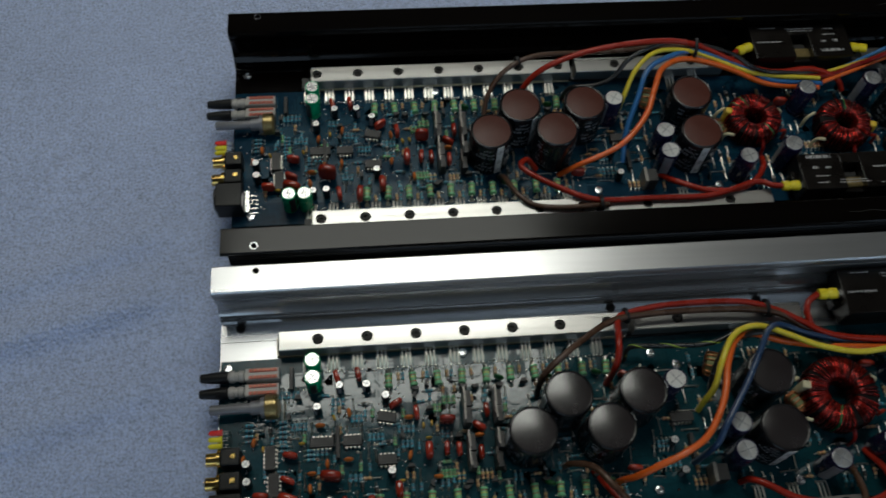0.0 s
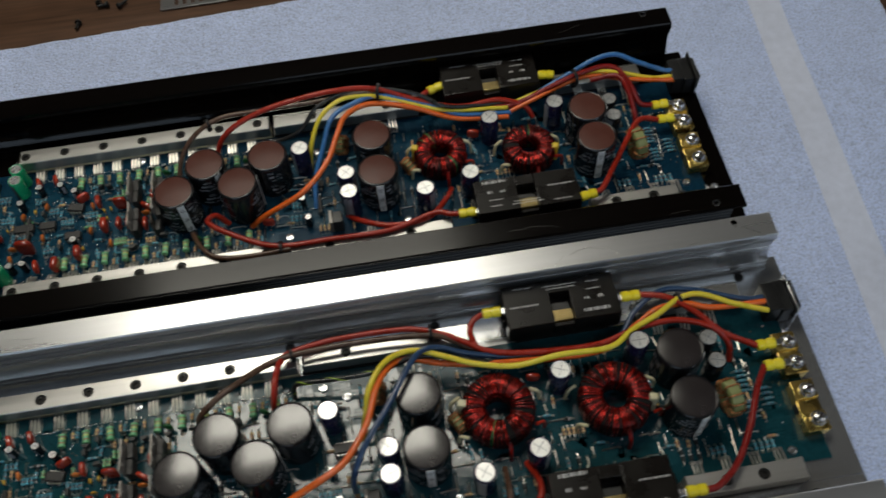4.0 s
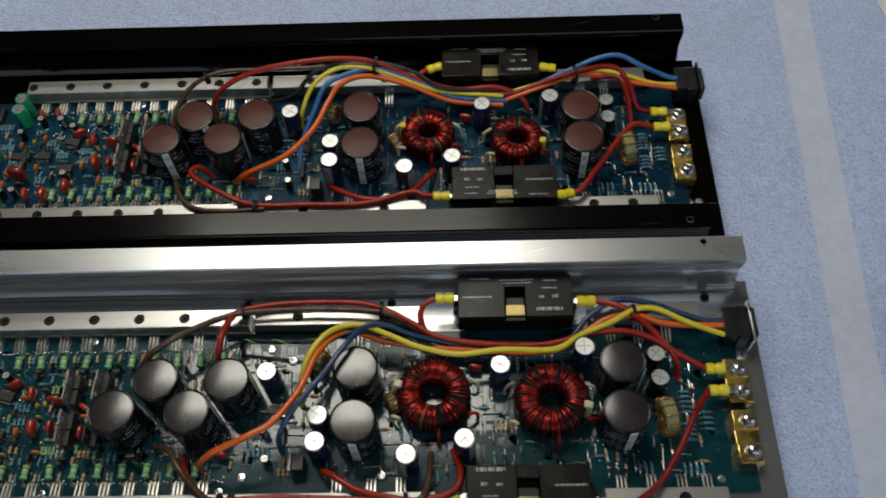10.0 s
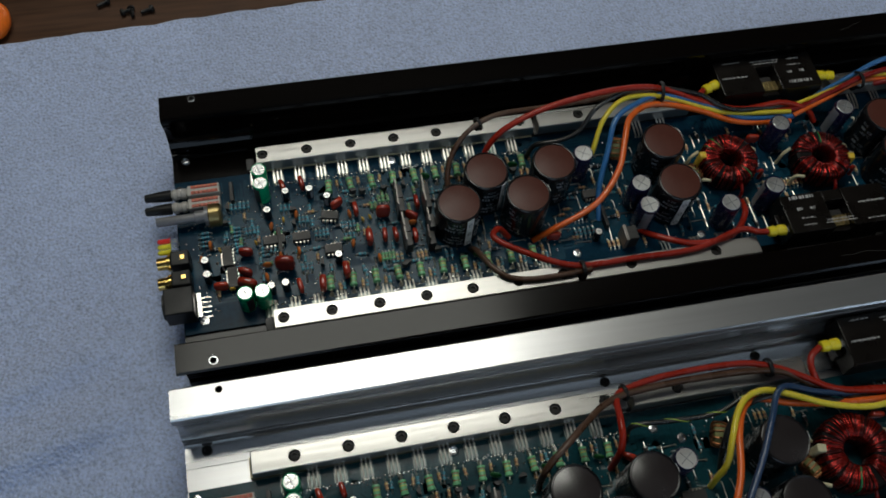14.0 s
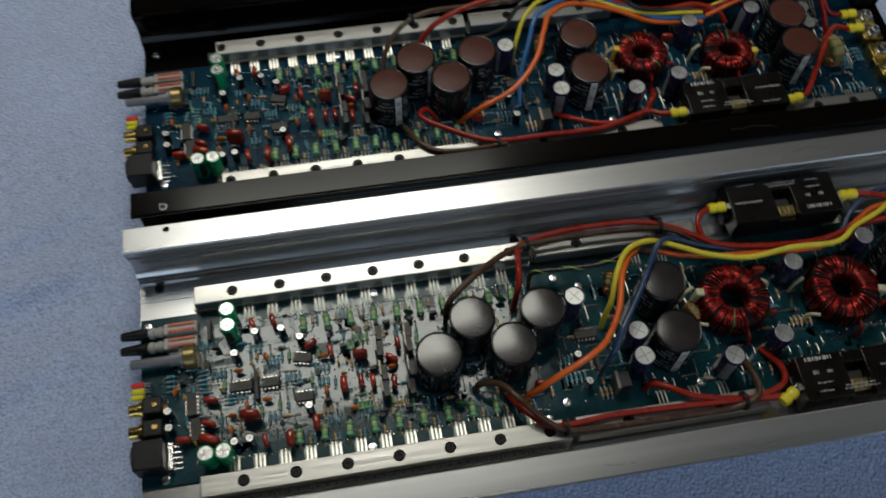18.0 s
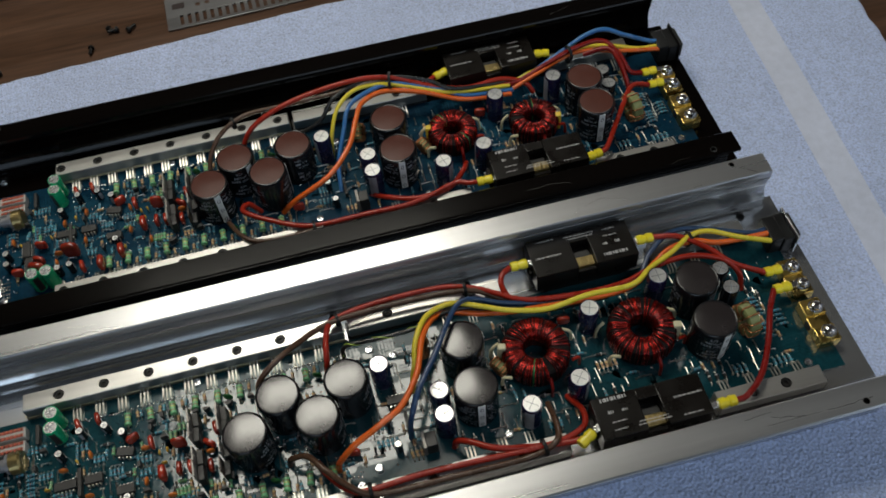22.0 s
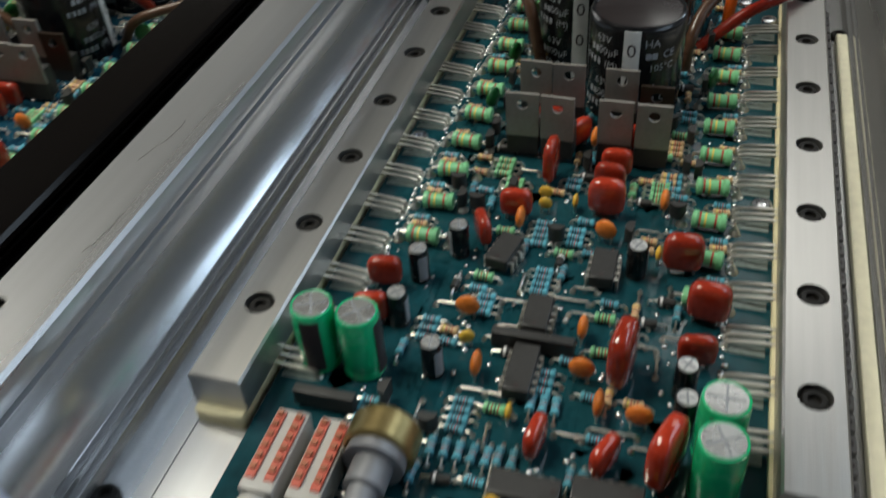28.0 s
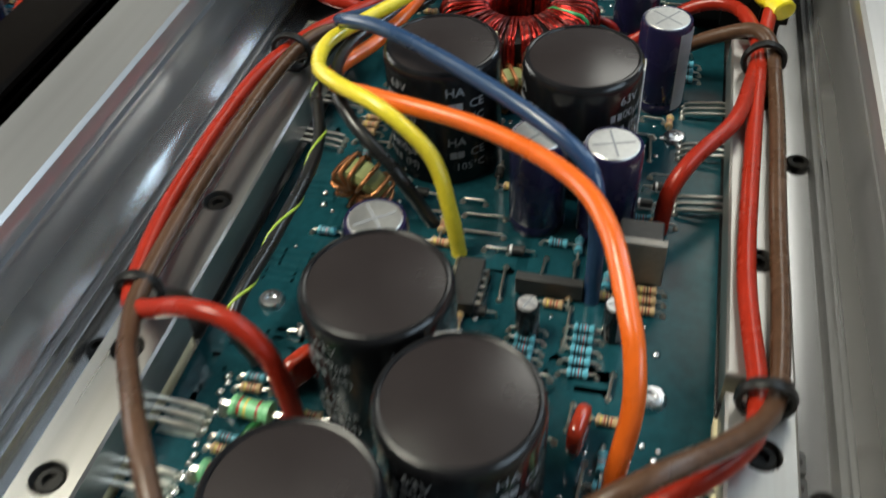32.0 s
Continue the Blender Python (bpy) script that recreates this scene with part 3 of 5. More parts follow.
def m_standing_transistor(tab):
    """TO-style package standing up, tab facing -x, its shaded lower part a dark block."""
    bm = BM()
    box(bm, 0.0, 0.13, -0.16, 0.16, 0.10, 0.44, 0.012, 0)
    # dark block put in for the shade low on the tab
    box(bm, -0.03, 0.0, -0.155, 0.155, 0.06, 0.285, 0.008, 0)
    for k in (-0.08, 0, 0.08):
        box(bm, 0.05, 0.075, k - 0.02, k + 0.02, -0.02, 0.15, 0, 1)
    # tab with a hole
    ring_pts = [(0.055 * math.cos(a), 0.055 * math.sin(a)) for a in (2 * math.pi * k / 16 for k in range(16))]
    rect = []
    for k in range(16):
        a = 2 * math.pi * k / 16
        c, s = math.cos(a), math.sin(a)
        m = 1 / max(abs(c), abs(s))
        rect.append((c * m * 0.16, s * m * 0.12))
    for x in (-0.035, -0.002):
        inner = [bm.verts.new((x, y, 0.62 + z)) for y, z in ring_pts]
        outer = [bm.verts.new((x, y, 0.62 + z)) for y, z in rect]
        for k in range(16):
            bm.faces.new((inner[k], outer[k], outer[(k + 1) % 16], inner[(k + 1) % 16])).material_index = 1
        if x < -0.03:
            first = inner, outer
        else:
            for a, b in ((first[0], inner), (first[1], outer)):
                for k in range(16):
                    bm.faces.new((a[k], a[(k + 1) % 16], b[(k + 1) % 16], b[k])).material_index = 1
    box(bm, -0.035, -0.002, -0.16, 0.16, 0.27, 0.50, 0, 1)
    bmesh.ops.recalc_face_normals(bm, faces=bm.faces)
    return data("driver_transistor", bm, [EPOXY, tab])


def m_chip(n=4):
    bm = BM()
    L = 0.055 * n * 1.7
    box(bm, -L / 2, L / 2, -0.10, 0.10, 0.05, 0.17, 0.012, 0)
    lathe(bm, [(0.025, 0.165), (0.02, 0.172)], 8, 1, at=(-L / 2 + 0.045, 0, 0))
    return data("chip", bm, [EPOXY, BAND_DARK])


def m_pin():
    bm = BM()
    box(bm, -0.018, 0.018, -0.010, 0.010, -0.02, 0.10)
    box(bm, -0.018, 0.018, -0.024, 0.010, 0.10, 0.115)
    return data("pin", bm, LEAD)


def m_diode():
    bm = BM()
    lathe(bm, [(0.02, -0.07), (0.036, -0.065), (0.036, 0.03), (0.037, 0.03), (0.037, 0.05), (0.036, 0.05), (0.036, 0.065), (0.02, 0.07)], 10, axis="x", at=(0, 0, 0.06), indices=[0, 0, 0, 1, 0, 0, 0])
    for s in (-1, 1):
        tube(bm, [Vector((s * 0.06, 0, 0.06)), Vector((s * 0.14, 0, 0.055)), Vector((s * 0.15, 0, -0.01))], 0.011, 6, 2)
    return data("diode", bm, [EPOXY, WHITE_PRINT, LEAD])


def m_small_transistor():
    bm = BM()
    pts = [(0.075 * math.cos(a), 0.075 * math.sin(a)) for a in (math.pi * k / 8 for k in range(9))]
    lo, hi = ([bm.verts.new((x, y, z)) for x, y in pts] for z in (0.07, 0.22))
    for k in range(len(pts)):
        j = (k + 1) % len(pts)
        bm.faces.new((lo[k], lo[j], hi[j], hi[k]))
    bm.faces.new(lo[::-1])
    bm.faces.new(hi)
    for x in (-0.04, 0, 0.04):
        box(bm, x - 0.009, x + 0.009, 0.02, 0.038, -0.02, 0.08, 0, 1)
    return data("small_transistor", bm, [EPOXY, LEAD])


def m_screw():
    """Socket screw sunk in the hole of a clamp bar."""
    bm = BM()
    lathe(bm, [(0.092, -0.10), (0.092, -0.035), (0.080, -0.022), (0.048, -0.022), (0.042, -0.06), (0.004, -0.06)], 18)
    return data("screw", bm, BLACK_STEEL)


def holed_bar(bm, xa, xb, y, holes, r=0.118, half=0.21, top=0.0, bottom=-0.30, lip=0.018):
    """A bar with chamfered edges and round holes through its top face."""
    w = half - lip
    def quad(*pts):
        bm.faces.new([bm.verts.new(p) for p in pts])
    edges = [xa + lip]
    for x in holes:
        edges += [x - w, x + w]
    edges.append(xb - lip)
    for a, b in zip(edges[::2], edges[1::2]):
        quad((a, y - w, top), (b, y - w, top), (b, y + w, top), (a, y + w, top))
    n = 24
    for x in holes:
        rim = [(x + r * math.cos(2 * math.pi * k / n), y + r * math.sin(2 * math.pi * k / n)) for k in range(n)]
        sq = []
        for k in range(n):
            c, s_ = math.cos(2 * math.pi * k / n), math.sin(2 * math.pi * k / n)
            m = w / max(abs(c), abs(s_))
            sq.append((x + c * m, y + s_ * m))
        for k in range(n):
            j = (k + 1) % n
            quad((*rim[k], top), (*sq[k], top), (*sq[j], top), (*rim[j], top))
            quad((*rim[k], top), (*rim[j], top), (*rim[j], top - 0.16), (*rim[k], top - 0.16))
    x0, x1 = xa + lip, xb - lip
    up = [(x0, y - w, top), (x1, y - w, top), (x1, y + w, top), (x0, y + w, top)]
    mid = [(xa, y - half, top - lip), (xb, y - half, top - lip), (xb, y + half, top - lip), (xa, y + half, top - lip)]
    low = [(p[0], p[1], bottom) for p in mid]
    for ring_a, ring_b in ((up, mid), (mid, low)):
        for k in range(4):
            j = (k + 1) % 4
            quad(ring_b[k], ring_b[j], ring_a[j], ring_a[k])
    quad(*low[::-1])
    bmesh.ops.remove_doubles(bm, verts=bm.verts, dist=1e-4)
    bmesh.ops.recalc_face_normals(bm, faces=bm.faces)
    return bm


def m_bolt():
    """Bright pan screw with washer."""
    bm = BM()
    lathe(bm, [(0.17, 0), (0.17, 0.03), (0.13, 0.035), (0.125, 0.10), (0.10, 0.14), (0.055, 0.155)], 18)
    box(bm, -0.09, 0.09, -0.012, 0.012, 0.15, 0.157, 0, 1)
    box(bm, -0.012, 0.012, -0.09, 0.09, 0.15, 0.1575, 0, 1)
    return data("bolt", bm, [STEEL, BAND_DARK])


def m_board_screw():
    bm = BM()
    lathe(bm, [(0.10, 0), (0.10, 0.02), (0.085, 0.05), (0.05, 0.055), (0.045, 0.03), (0.005, 0.03)], 16)
    return data("board_screw", bm, STEEL)


# ---- the amplifier ----
ZB = -0.40                     # top of the circuit board
UPM = 1.2                      # height of the bar tops over the base


def chassis_outline(side, shift=0.0):
    """(y, z) outline of one side of the extrusion: flange, ribbed wall, ledge; side +1 is the rear one."""
    inner = [(0.655, 0.72), (0.655, 0.62), (0.665, 0.60), (0.715, 0.595), (0.715, 0.555), (0.668, 0.545), (0.672, 0.51), (0.690, 0.48), (0.715, 0.40), (0.735, 0.30), (0.740, 0.20), (0.725, 0.08), (0.690, -0.03), (0.645, -0.11), (0.600, -0.17), (0.600, -0.19), (0.640, -0.20), (0.640, -0.245), (0.585, -0.26), (0.580, -0.30), (0.615, -0.31), (0.615, -0.36), (0.555, -0.375), (0.525, -0.44), (0.52, -0.46)]
    outer = []
    z = -0.62
    while z < 0.60:
        outer += [(0.82, z), (0.87, z + 0.03), (0.87, z + 0.06), (0.82, z + 0.09)]
        z += 0.115
    top = [(0.82, 0.72), (1.24, 0.72), (1.27, 0.745), (1.27, 0.79), (1.24, 0.82), (0.69, 0.82), (0.66, 0.79)]
    pts = [(0.52, -0.46), (0.2 - shift * side, -0.46), (0.2 - shift * side, -0.62)] + outer + top + inner[:-1]
    mid = -2.03
    return [((y if side > 0 else 2 * mid - y) + shift, z) for y, z in pts]


REACH = {"large_capacitor": 0.52, "electrolytic_capacitor": 0.26, "film_capacitor": 0.17, "power_transistor": 0.40, "resistor": 0.09, "bead_capacitor": 0.09, "ceramic_capacitor": 0.10, "diode": 0.08, "small_transistor": 0.10, "chip": 0.19}


def m_jumper(L, h):
    """Bent tinned wire between two solder joints."""
    bm = BM()
    tube(bm, [Vector((-L / 2, 0, -0.01)), Vector((-L / 2, 0, h * 0.7)), Vector((-L / 2 + h * 0.4, 0, h)), Vector((L / 2 - h * 0.4, 0, h)), Vector((L / 2, 0, h * 0.7)), Vector((L / 2, 0, -0.01))], 0.012, 6)
    for s in (-1, 1):
        lathe(bm, [(0.03, 0), (0.024, 0.014), (0.012, 0.024)], 8, at=(s * L / 2, 0, 0))
    return data("jumper_wire", bm, LEAD)


def build_amplifier(name_label, metal, bar_metal, board_mat, disc_mat, wires, at, turn, stripes, seed, x0, x1, coil, plan):
    amp = tagged(new("amplifier"), name_label, "amplifier", "opened amplifiers")
    amp.location = (at[0] * U, at[1] * U, 0.006)
    amp.rotation_euler = (0, 0, radians(turn))
    rnd = random.Random(seed)

    taken = []
    squeeze = plan["squeeze"]

    def on(name, me, x, y, z, turn_z=0, label="", turn=None, fixed=False):
        if squeeze and not fixed:
            x, y = x + 0.2 * max(0.0, 1 - max(x, 0) / 4), 0.96 * y - 0.06
        taken.append((x, y, REACH.get(name, 0.15)))
        return put(name, me, amp, (x, y, z + UPM), turn or (0, 0, turn_z), label)

    # heat sink: two flanged sides, base plate, fins
    sink = BM()
    base_end = plan["base_end"]
    box(sink, x0, base_end, -4.25, 0.19, -0.618, -0.4605)
    heat_sink = part("heat_sink", sink, metal, amp, at=(0, 0, UPM))
    for side in (1, -1):
        bm = BM()
        shift = plan["sides"][0 if side > 0 else 1]
        extruded(bm, chassis_outline(side, shift), x0, x1)
        part("side_wall", bm, metal, heat_sink)
        bm = BM()
        ya, yb = (0.2, 0.82 + shift) if side > 0 else (-4.88 + shift, -4.26)
        box(bm, x1 + 0.001, base_end, ya, yb, -0.62, -0.46)
        part("ledge_end", bm, metal, heat_sink)
    fin = BM()
    box(fin, x0, base_end, -0.035, 0.035, -1.2, -0.61, 0.012)
    fin_me = data("fin", fin, metal)
    for k in range(19):
        put("fin", fin_me, heat_sink, (0, 0.70 - 0.3033 * k, 0))
    # flange holes, their inner shade a flat dark disc, and screws and small marks in the ledge
    for x in (plan["flange_holes"]):
        for y in (1.12 + plan["sides"][0], -5.16 + plan["sides"][1]):
            bm = BM()
            lathe(bm, [(0.082, -0.01), (0.080, 0.004), (0.068, 0.004), (0.066, 0.002)], 18)
            lathe(bm, [(0.066, 0.002), (0.002, 0.002)], 18, 1)
            part("flange_hole", bm, [ALU if metal is not BLACK_ANOD else STEEL, BLACK_STEEL], heat_sink, at=(x, y, 0.82))
    for x, y in plan["ledge_screws"]:
        part("ledge_screw", ledge_screw(), BLACK_STEEL if not squeeze else STEEL, heat_sink, at=(x, y, -0.455))

    # wear: fine scratches on the flanges
    bm = BM()
    marks = random.Random(seed + 20)
    for k in range(14 if metal is not BLACK_ANOD else 4):
        x, y = marks.uniform(11.0, 16.6) if k < 10 else marks.uniform(-1.5, 10.5), marks.choice((0.96, 0.98, 1.0, -5.02, -5.06)) + marks.uniform(-0.2, 0.2)
        a, w = marks.uniform(-0.5, 0.5), marks.choice((0.003, 0.004, 0.006))
        pts = []
        for n in range(marks.randint(5, 14)):
            pts.append((x, y))
            x, y, a = x + 0.10 * math.cos(a), y + 0.10 * math.sin(a), 0.75 * a + marks.uniform(-0.45, 0.45)
        pts = [q for q in pts if (0.80 < q[1] < 1.15 or -5.14 < q[1] < -4.86) and q[0] < x1 - 0.05]
        for p, q in zip(pts, pts[1:]):
            bm.faces.new([bm.verts.new((c[0], c[1] + d, 0.8215)) for c, d in ((p, -w), (q, -w), (q, w), (p, w))])
    tagged(part("scratch", bm, TIN if metal is not BLACK_ANOD else EPOXY, heat_sink), kind="stuff")

    # clamp bars
    screw = shared("screw", m_screw)
    for y, xa, xb, holes in plan["bars"]:
        bm = BM()
        holed_bar(bm, xa, xb, y, list(holes))
        bar = part("clamp_bar", bm, bar_metal, amp, at=(0, 0, UPM), angle=25)
        for x in holes:
            put("screw", screw, bar, (x, y, 0.0))
        bm = BM()
        front = y < -2
        box(bm, xa - 0.06, xb, y - 0.19, y + (0.235 if front and xa < 1 else 0.19), -0.455, -0.302)
        part("insulating_pad", bm, TIE_CREAM if xa < 1 else EPOXY, amp, at=(0, 0, UPM))
    if not squeeze:
        bm = BM()
        box(bm, -0.85, 5.9, -4.60, -4.48, -0.455, -0.36, 0.015)
        part("edge_strip", bm, CREAM, amp, at=(0, 0, UPM))
        # toothed spacer that shows along the outer edge of the long front bar
        bm = BM()
        box(bm, -0.80, 6.3, -4.40, -4.295, -0.455, -0.34, 0.01)
        for k in range(38):
            box(bm, -0.74 + 0.185 * k, -0.60 + 0.185 * k, -4.395, -4.298, -0.342, -0.27, 0.012)
        tagged(part("toothed_spacer", bm, POT_GREY, amp, at=(0, 0, UPM)), kind="stuff")
        bm = BM()
        for k in range(38):
            lathe(bm, [(0.022, -0.272), (0.022, -0.266), (0.002, -0.266)], 8, at=(-0.67 + 0.185 * k, -4.352, 0))
        tagged(part("spacer_hole", bm, BAND_DARK, amp, at=(0, 0, UPM)), kind="stuff")

    # circuit board with raised tracks and solder joints
    bm = BM()
    box(bm, -2.0 if not squeeze else -1.76, plan["board_end"], -3.86, -0.24, ZB - 0.05, ZB)
    board = part("circuit_board", bm, board_mat, amp, at=(0, 0, UPM))
    bm = BM()
    def strip(p, q, w, z):
        dx, dy = q[0] - p[0], q[1] - p[1]
        L = math.hypot(dx, dy) or 1
        nx, ny, ex, ey = -dy / L * w, dx / L * w, dx / L * w * 0.6, dy / L * w * 0.6
        bm.faces.new([bm.verts.new((a, b, z)) for a, b in ((p[0] - ex + nx, p[1] - ey + ny), (p[0] - ex - nx, p[1] - ey - ny), (q[0] + ex - nx, q[1] + ey - ny), (q[0] + ex + nx, q[1] + ey + ny))])
    for k in range(300):
        x, y = rnd.uniform(-1.5, 6.4) if k < 190 else rnd.uniform(6.4, 15.8), rnd.uniform(-3.35, -0.75)
        lines, w = rnd.choice(((1, 0.06), (1, 0.035), (2, 0.022), (3, 0.020), (4, 0.018), (1, 0.11)))
        along, lean = rnd.random() < 0.6, rnd.choice((-1, 0, 1))
        l1, l2, diag = rnd.uniform(0.2, 0.8), rnd.uniform(0.15, 0.6), rnd.uniform(0.1, 0.25)
        for n in range(lines):
            route = [(0, 0.075 * n), (l1 - 0.03 * n * lean, 0.075 * n), (l1 + diag - 0.03 * n * lean, 0.075 * n + diag * lean), (l1 + diag + l2, 0.075 * n + diag * lean)]
            route = [(x + u, y + v) if along else (x + v, y + u) for u, v in route]
            route = [(min(max(u, -1.7), plan["board_end"] - 0.1), min(max(v, -3.72), -0.40)) for u, v in route]
            for p, q in zip(route, route[1:]):
                strip(p, q, w, ZB + 0.0012 + 0.000012 * k)
    # broad copper areas under the solder mask
    for k in range(95):
        x, y = rnd.uniform(-1.4, 6.6) if k < 62 else rnd.uniform(6.6, 15.6), rnd.uniform(-3.3, -0.9)
        w, h, cut = rnd.uniform(0.12, 0.55), rnd.uniform(0.10, 0.32), rnd.uniform(0.03, 0.09)
        outline = ((-w, -h + cut), (-w + cut, -h), (w - cut, -h), (w, -h + cut), (w, h - cut), (w - cut, h), (-w + cut, h), (-w, h - cut))
        bm.faces.new([bm.verts.new((min(max(x + p, -1.7), plan["board_end"] - 0.1), min(max(y + q, -3.72), -0.40), ZB + 0.0055 + 0.000012 * k)) for p, q in outline])
    part("track_pattern", bm, TRACK if metal is not BLACK_ANOD else TRACK_DARK, board)
    bm = BM()
    for k in range(620):
        left = rnd.random() < 0.75
        x = rnd.uniform(-1.7, 6.2) if left else rnd.uniform(6.2, plan["board_end"] - 0.2)
        y = rnd.uniform(-3.5, -0.55)
        r = rnd.uniform(0.018, 0.034)
        lathe(bm, [(r, 0), (r * 0.8, r * 0.5), (r * 0.3, r * 0.8)], 6, at=(x, y, ZB))
    for y in (-0.60, -3.50):
        x = -0.2
        while x < 6.2:
            r = rnd.uniform(0.020, 0.036)
            lathe(bm, [(r, 0), (r * 0.85, r * 0.5), (r * 0.3, r * 0.8)], 6, at=(x, y + rnd.uniform(-0.03, 0.03), ZB))
            x += rnd.uniform(0.05, 0.12)
    tagged(part("solder_joints", bm, TIN, board), kind="stuff")
    bs = shared("board_screw", m_board_screw)
    for x, y in ((-1.86, -0.42), (-1.55, -3.72), (2.95, -0.36), (2.5, -3.74), (6.12, -3.74), (6.9, -0.62), (7.4, -0.9), (16.2, -3.6), (9.4, -3.45), (6.55, -3.45)):
        on("board_screw", bs, x, y, ZB)

    # power transistors under the clamp bars
    pt = shared("power_transistor", m_power_transistor)
    pad = shared("lead_pad", lambda: data("lead_pad", box(BM(), -0.125, 0.125, -0.14, 0.14, 0, 0.006), LEAD_PAD))
    for k in range(13):
        for y in (-0.41, -3.67):
            x = -0.22 + 0.5 * k
            put("lead_pad", pad, board, (x + (0.2 * max(0.0, 1 - max(x, 0) / 4) if squeeze else 0), y, ZB))
    for k in range(13):
        on("power_transistor", pt, -0.22 + 0.5 * k, -0.22, ZB + 0.03)
        on("power_transistor", pt, -0.20 + 0.5 * k, -3.86, ZB + 0.03, 180)
    for x in (8.5, 9.2, 9.8, 14.2, 14.8, 15.4, 15.9):
        on("power_transistor", pt, x, -3.86, ZB + 0.03, 180)
    for x in (8.8, 9.4, 14.3, 14.9, 15.5):
        on("power_transistor", pt, x, -0.22, ZB + 0.03)

    # large capacitors
    large, stripe, prnt = shared("large", m_large_cap), shared("stripe", m_cap_stripe), shared("print", m_cap_print)
    disc = shared("disc" + disc_mat.name, lambda: m_cap_disc(disc_mat))
    for (x, y), a in zip(plan["large"], stripes):
        cap = on("large_capacitor", large, x, y, ZB, fixed=True)
        put("top_disc", disc, cap, (0, 0, 1.088))
        put("stripe", stripe, cap, (0, 0, 0), (0, 0, a))
        put("printing", prnt, cap, (0, 0, 0), (0, 0, a))

    # medium and small round capacitors
    def round_cap(x, y, r, h, mat, key, name="electrolytic_capacitor", mark=None, fixed=False):
        cap = on(name, shared(key, lambda: m_small_cap(r, h, mat, key)), x, y, ZB, rnd.uniform(0, 90), fixed=fixed)
        put("can_top", shared(key + "_top", lambda: m_can_top(r, h)), cap)
        if mark:
            put("stripe", shared(key + "_mark", lambda: data("stripe", arc_patch(BM(), r + 0.001, 0.45, 0.05, h - 0.05, 0.004), mark)), cap, turn=(0, 0, rnd.uniform(0, 360)))

    for x, y in plan["medium"]:
        round_cap(x, y, 0.225, 0.87, SLEEVE_BLUE, "violet_cap", mark=GREY_PRINT, fixed=True)
    for x, y in plan["lesser"]:
        round_cap(x, y, 0.20, 0.72, SLEEVE, "black_cap", mark=GREY_PRINT, fixed=True)
    for x, y in ((-0.11, -0.52), (-0.11, -0.88), (-0.32, -3.50), (-0.66, -3.50)):
        round_cap(x, y, 0.165, 0.60, GREEN_SLEEVE, "green_cap", mark=BAND_DARK)
    for x, y in ((1.31, -1.25), (0.94, -1.00), (0.40, -0.99), (-0.05, -1.41), (1.36, -2.76), (0.15, -3.25), (-0.15, -3.27), (-1.42, -2.45), (-1.40, -2.79), (6.95, -2.55), (7.05, -3.15)):
        round_cap(x, y, 0.085, 0.34, SLEEVE, "tiny_cap", mark=GREY_PRINT)

    # film capacitors, ceramic discs, beads
    mid, big, tall, slim = (shared("film%d" % k, lambda s=s: m_film(*s)) for k, s in enumerate(((0.30, 0.28, 0.115), (0.34, 0.36, 0.16), (0.42, 0.52, 0.18), (0.32, 0.44, 0.12))))
    for me, x, y, a in ((mid, 0.78, -0.75, 10), (mid, 1.50, -1.41, -60), (mid, 1.90, -1.62, 5), (slim, 2.50, -1.82, 86), (mid, 2.69, -2.41, 3), (mid, 2.45, -2.38, -3), (big, 2.10, -2.40, 0),
                        (big, 1.48, -3.12, 3), (big, 0.94, -3.36, -4), (tall, 0.19, -2.79, 82), (mid, -0.59, -2.31, 80), (mid, -0.64, -2.79, 65), (tall, -0.61, -3.18, 70),
                        (mid, 0.45, -3.31, 8), (mid, 3.13, -1.98, 55), (mid, 3.12, -2.50, 0), (mid, 0.35, -0.78, 15), (mid, -1.15, -3.05, 85), (mid, 6.10, -3.02, 80), (mid, 6.22, -1.12, 60), (mid, 11.35, -1.2, 80), (mid, 3.30, -1.66, 4)):
        on("film_capacitor", me, x, y, ZB, a)
    od, yb = shared("od", lambda: m_disc(0.10, ORANGE_DISC, "ceramic_capacitor")), shared("yb", lambda: m_disc(0.065, YELLOW_BEAD, "bead_capacitor"))
    for x, y in ((1.75, -1.69), (1.73, -2.45), (0.57, -1.52), (-0.01, -1.74), (0.12, -2.51), (0.53, -2.45), (-0.18, -2.68), (-0.22, -2.97), (-1.50, -2.34), (2.25, -2.9), (-1.3, -2.0)):
        on("ceramic_capacitor", od, x, y, ZB, rnd.choice((0, 8, -12, 90)))
    for x, y in ((2.20, -1.83), (2.03, -1.86), (1.55, -2.92), (0.27, -1.59), (-0.37, -2.07), (-1.12, -2.13), (-0.94, -3.11), (2.12, -2.12)):
        on("bead_capacitor", yb, x, y, ZB, rnd.choice((0, 20, 90)))

    gb = shared("gb", lambda: m_disc(0.115, BEAD_GREEN, "bead_capacitor"))
    for x, y in ((4.62, -1.00), (3.63, -0.98), (4.40, -3.18), (5.65, -1.00)):
        on("bead_capacitor", gb, x, y, ZB, 70)
    for x, y in ((2.89, -1.10), (2.78, -3.12), (1.92, -1.08)):
        on("small_transistor", shared("st", m_small_transistor), x, y, ZB, 180)
    on("ceramic_capacitor", od, 3.12, -2.14, ZB, 90)

    # chips and strip networks
    chip4, chip7 = shared("chip4", lambda: m_chip(4)), shared("chip7", lambda: m_chip(5))
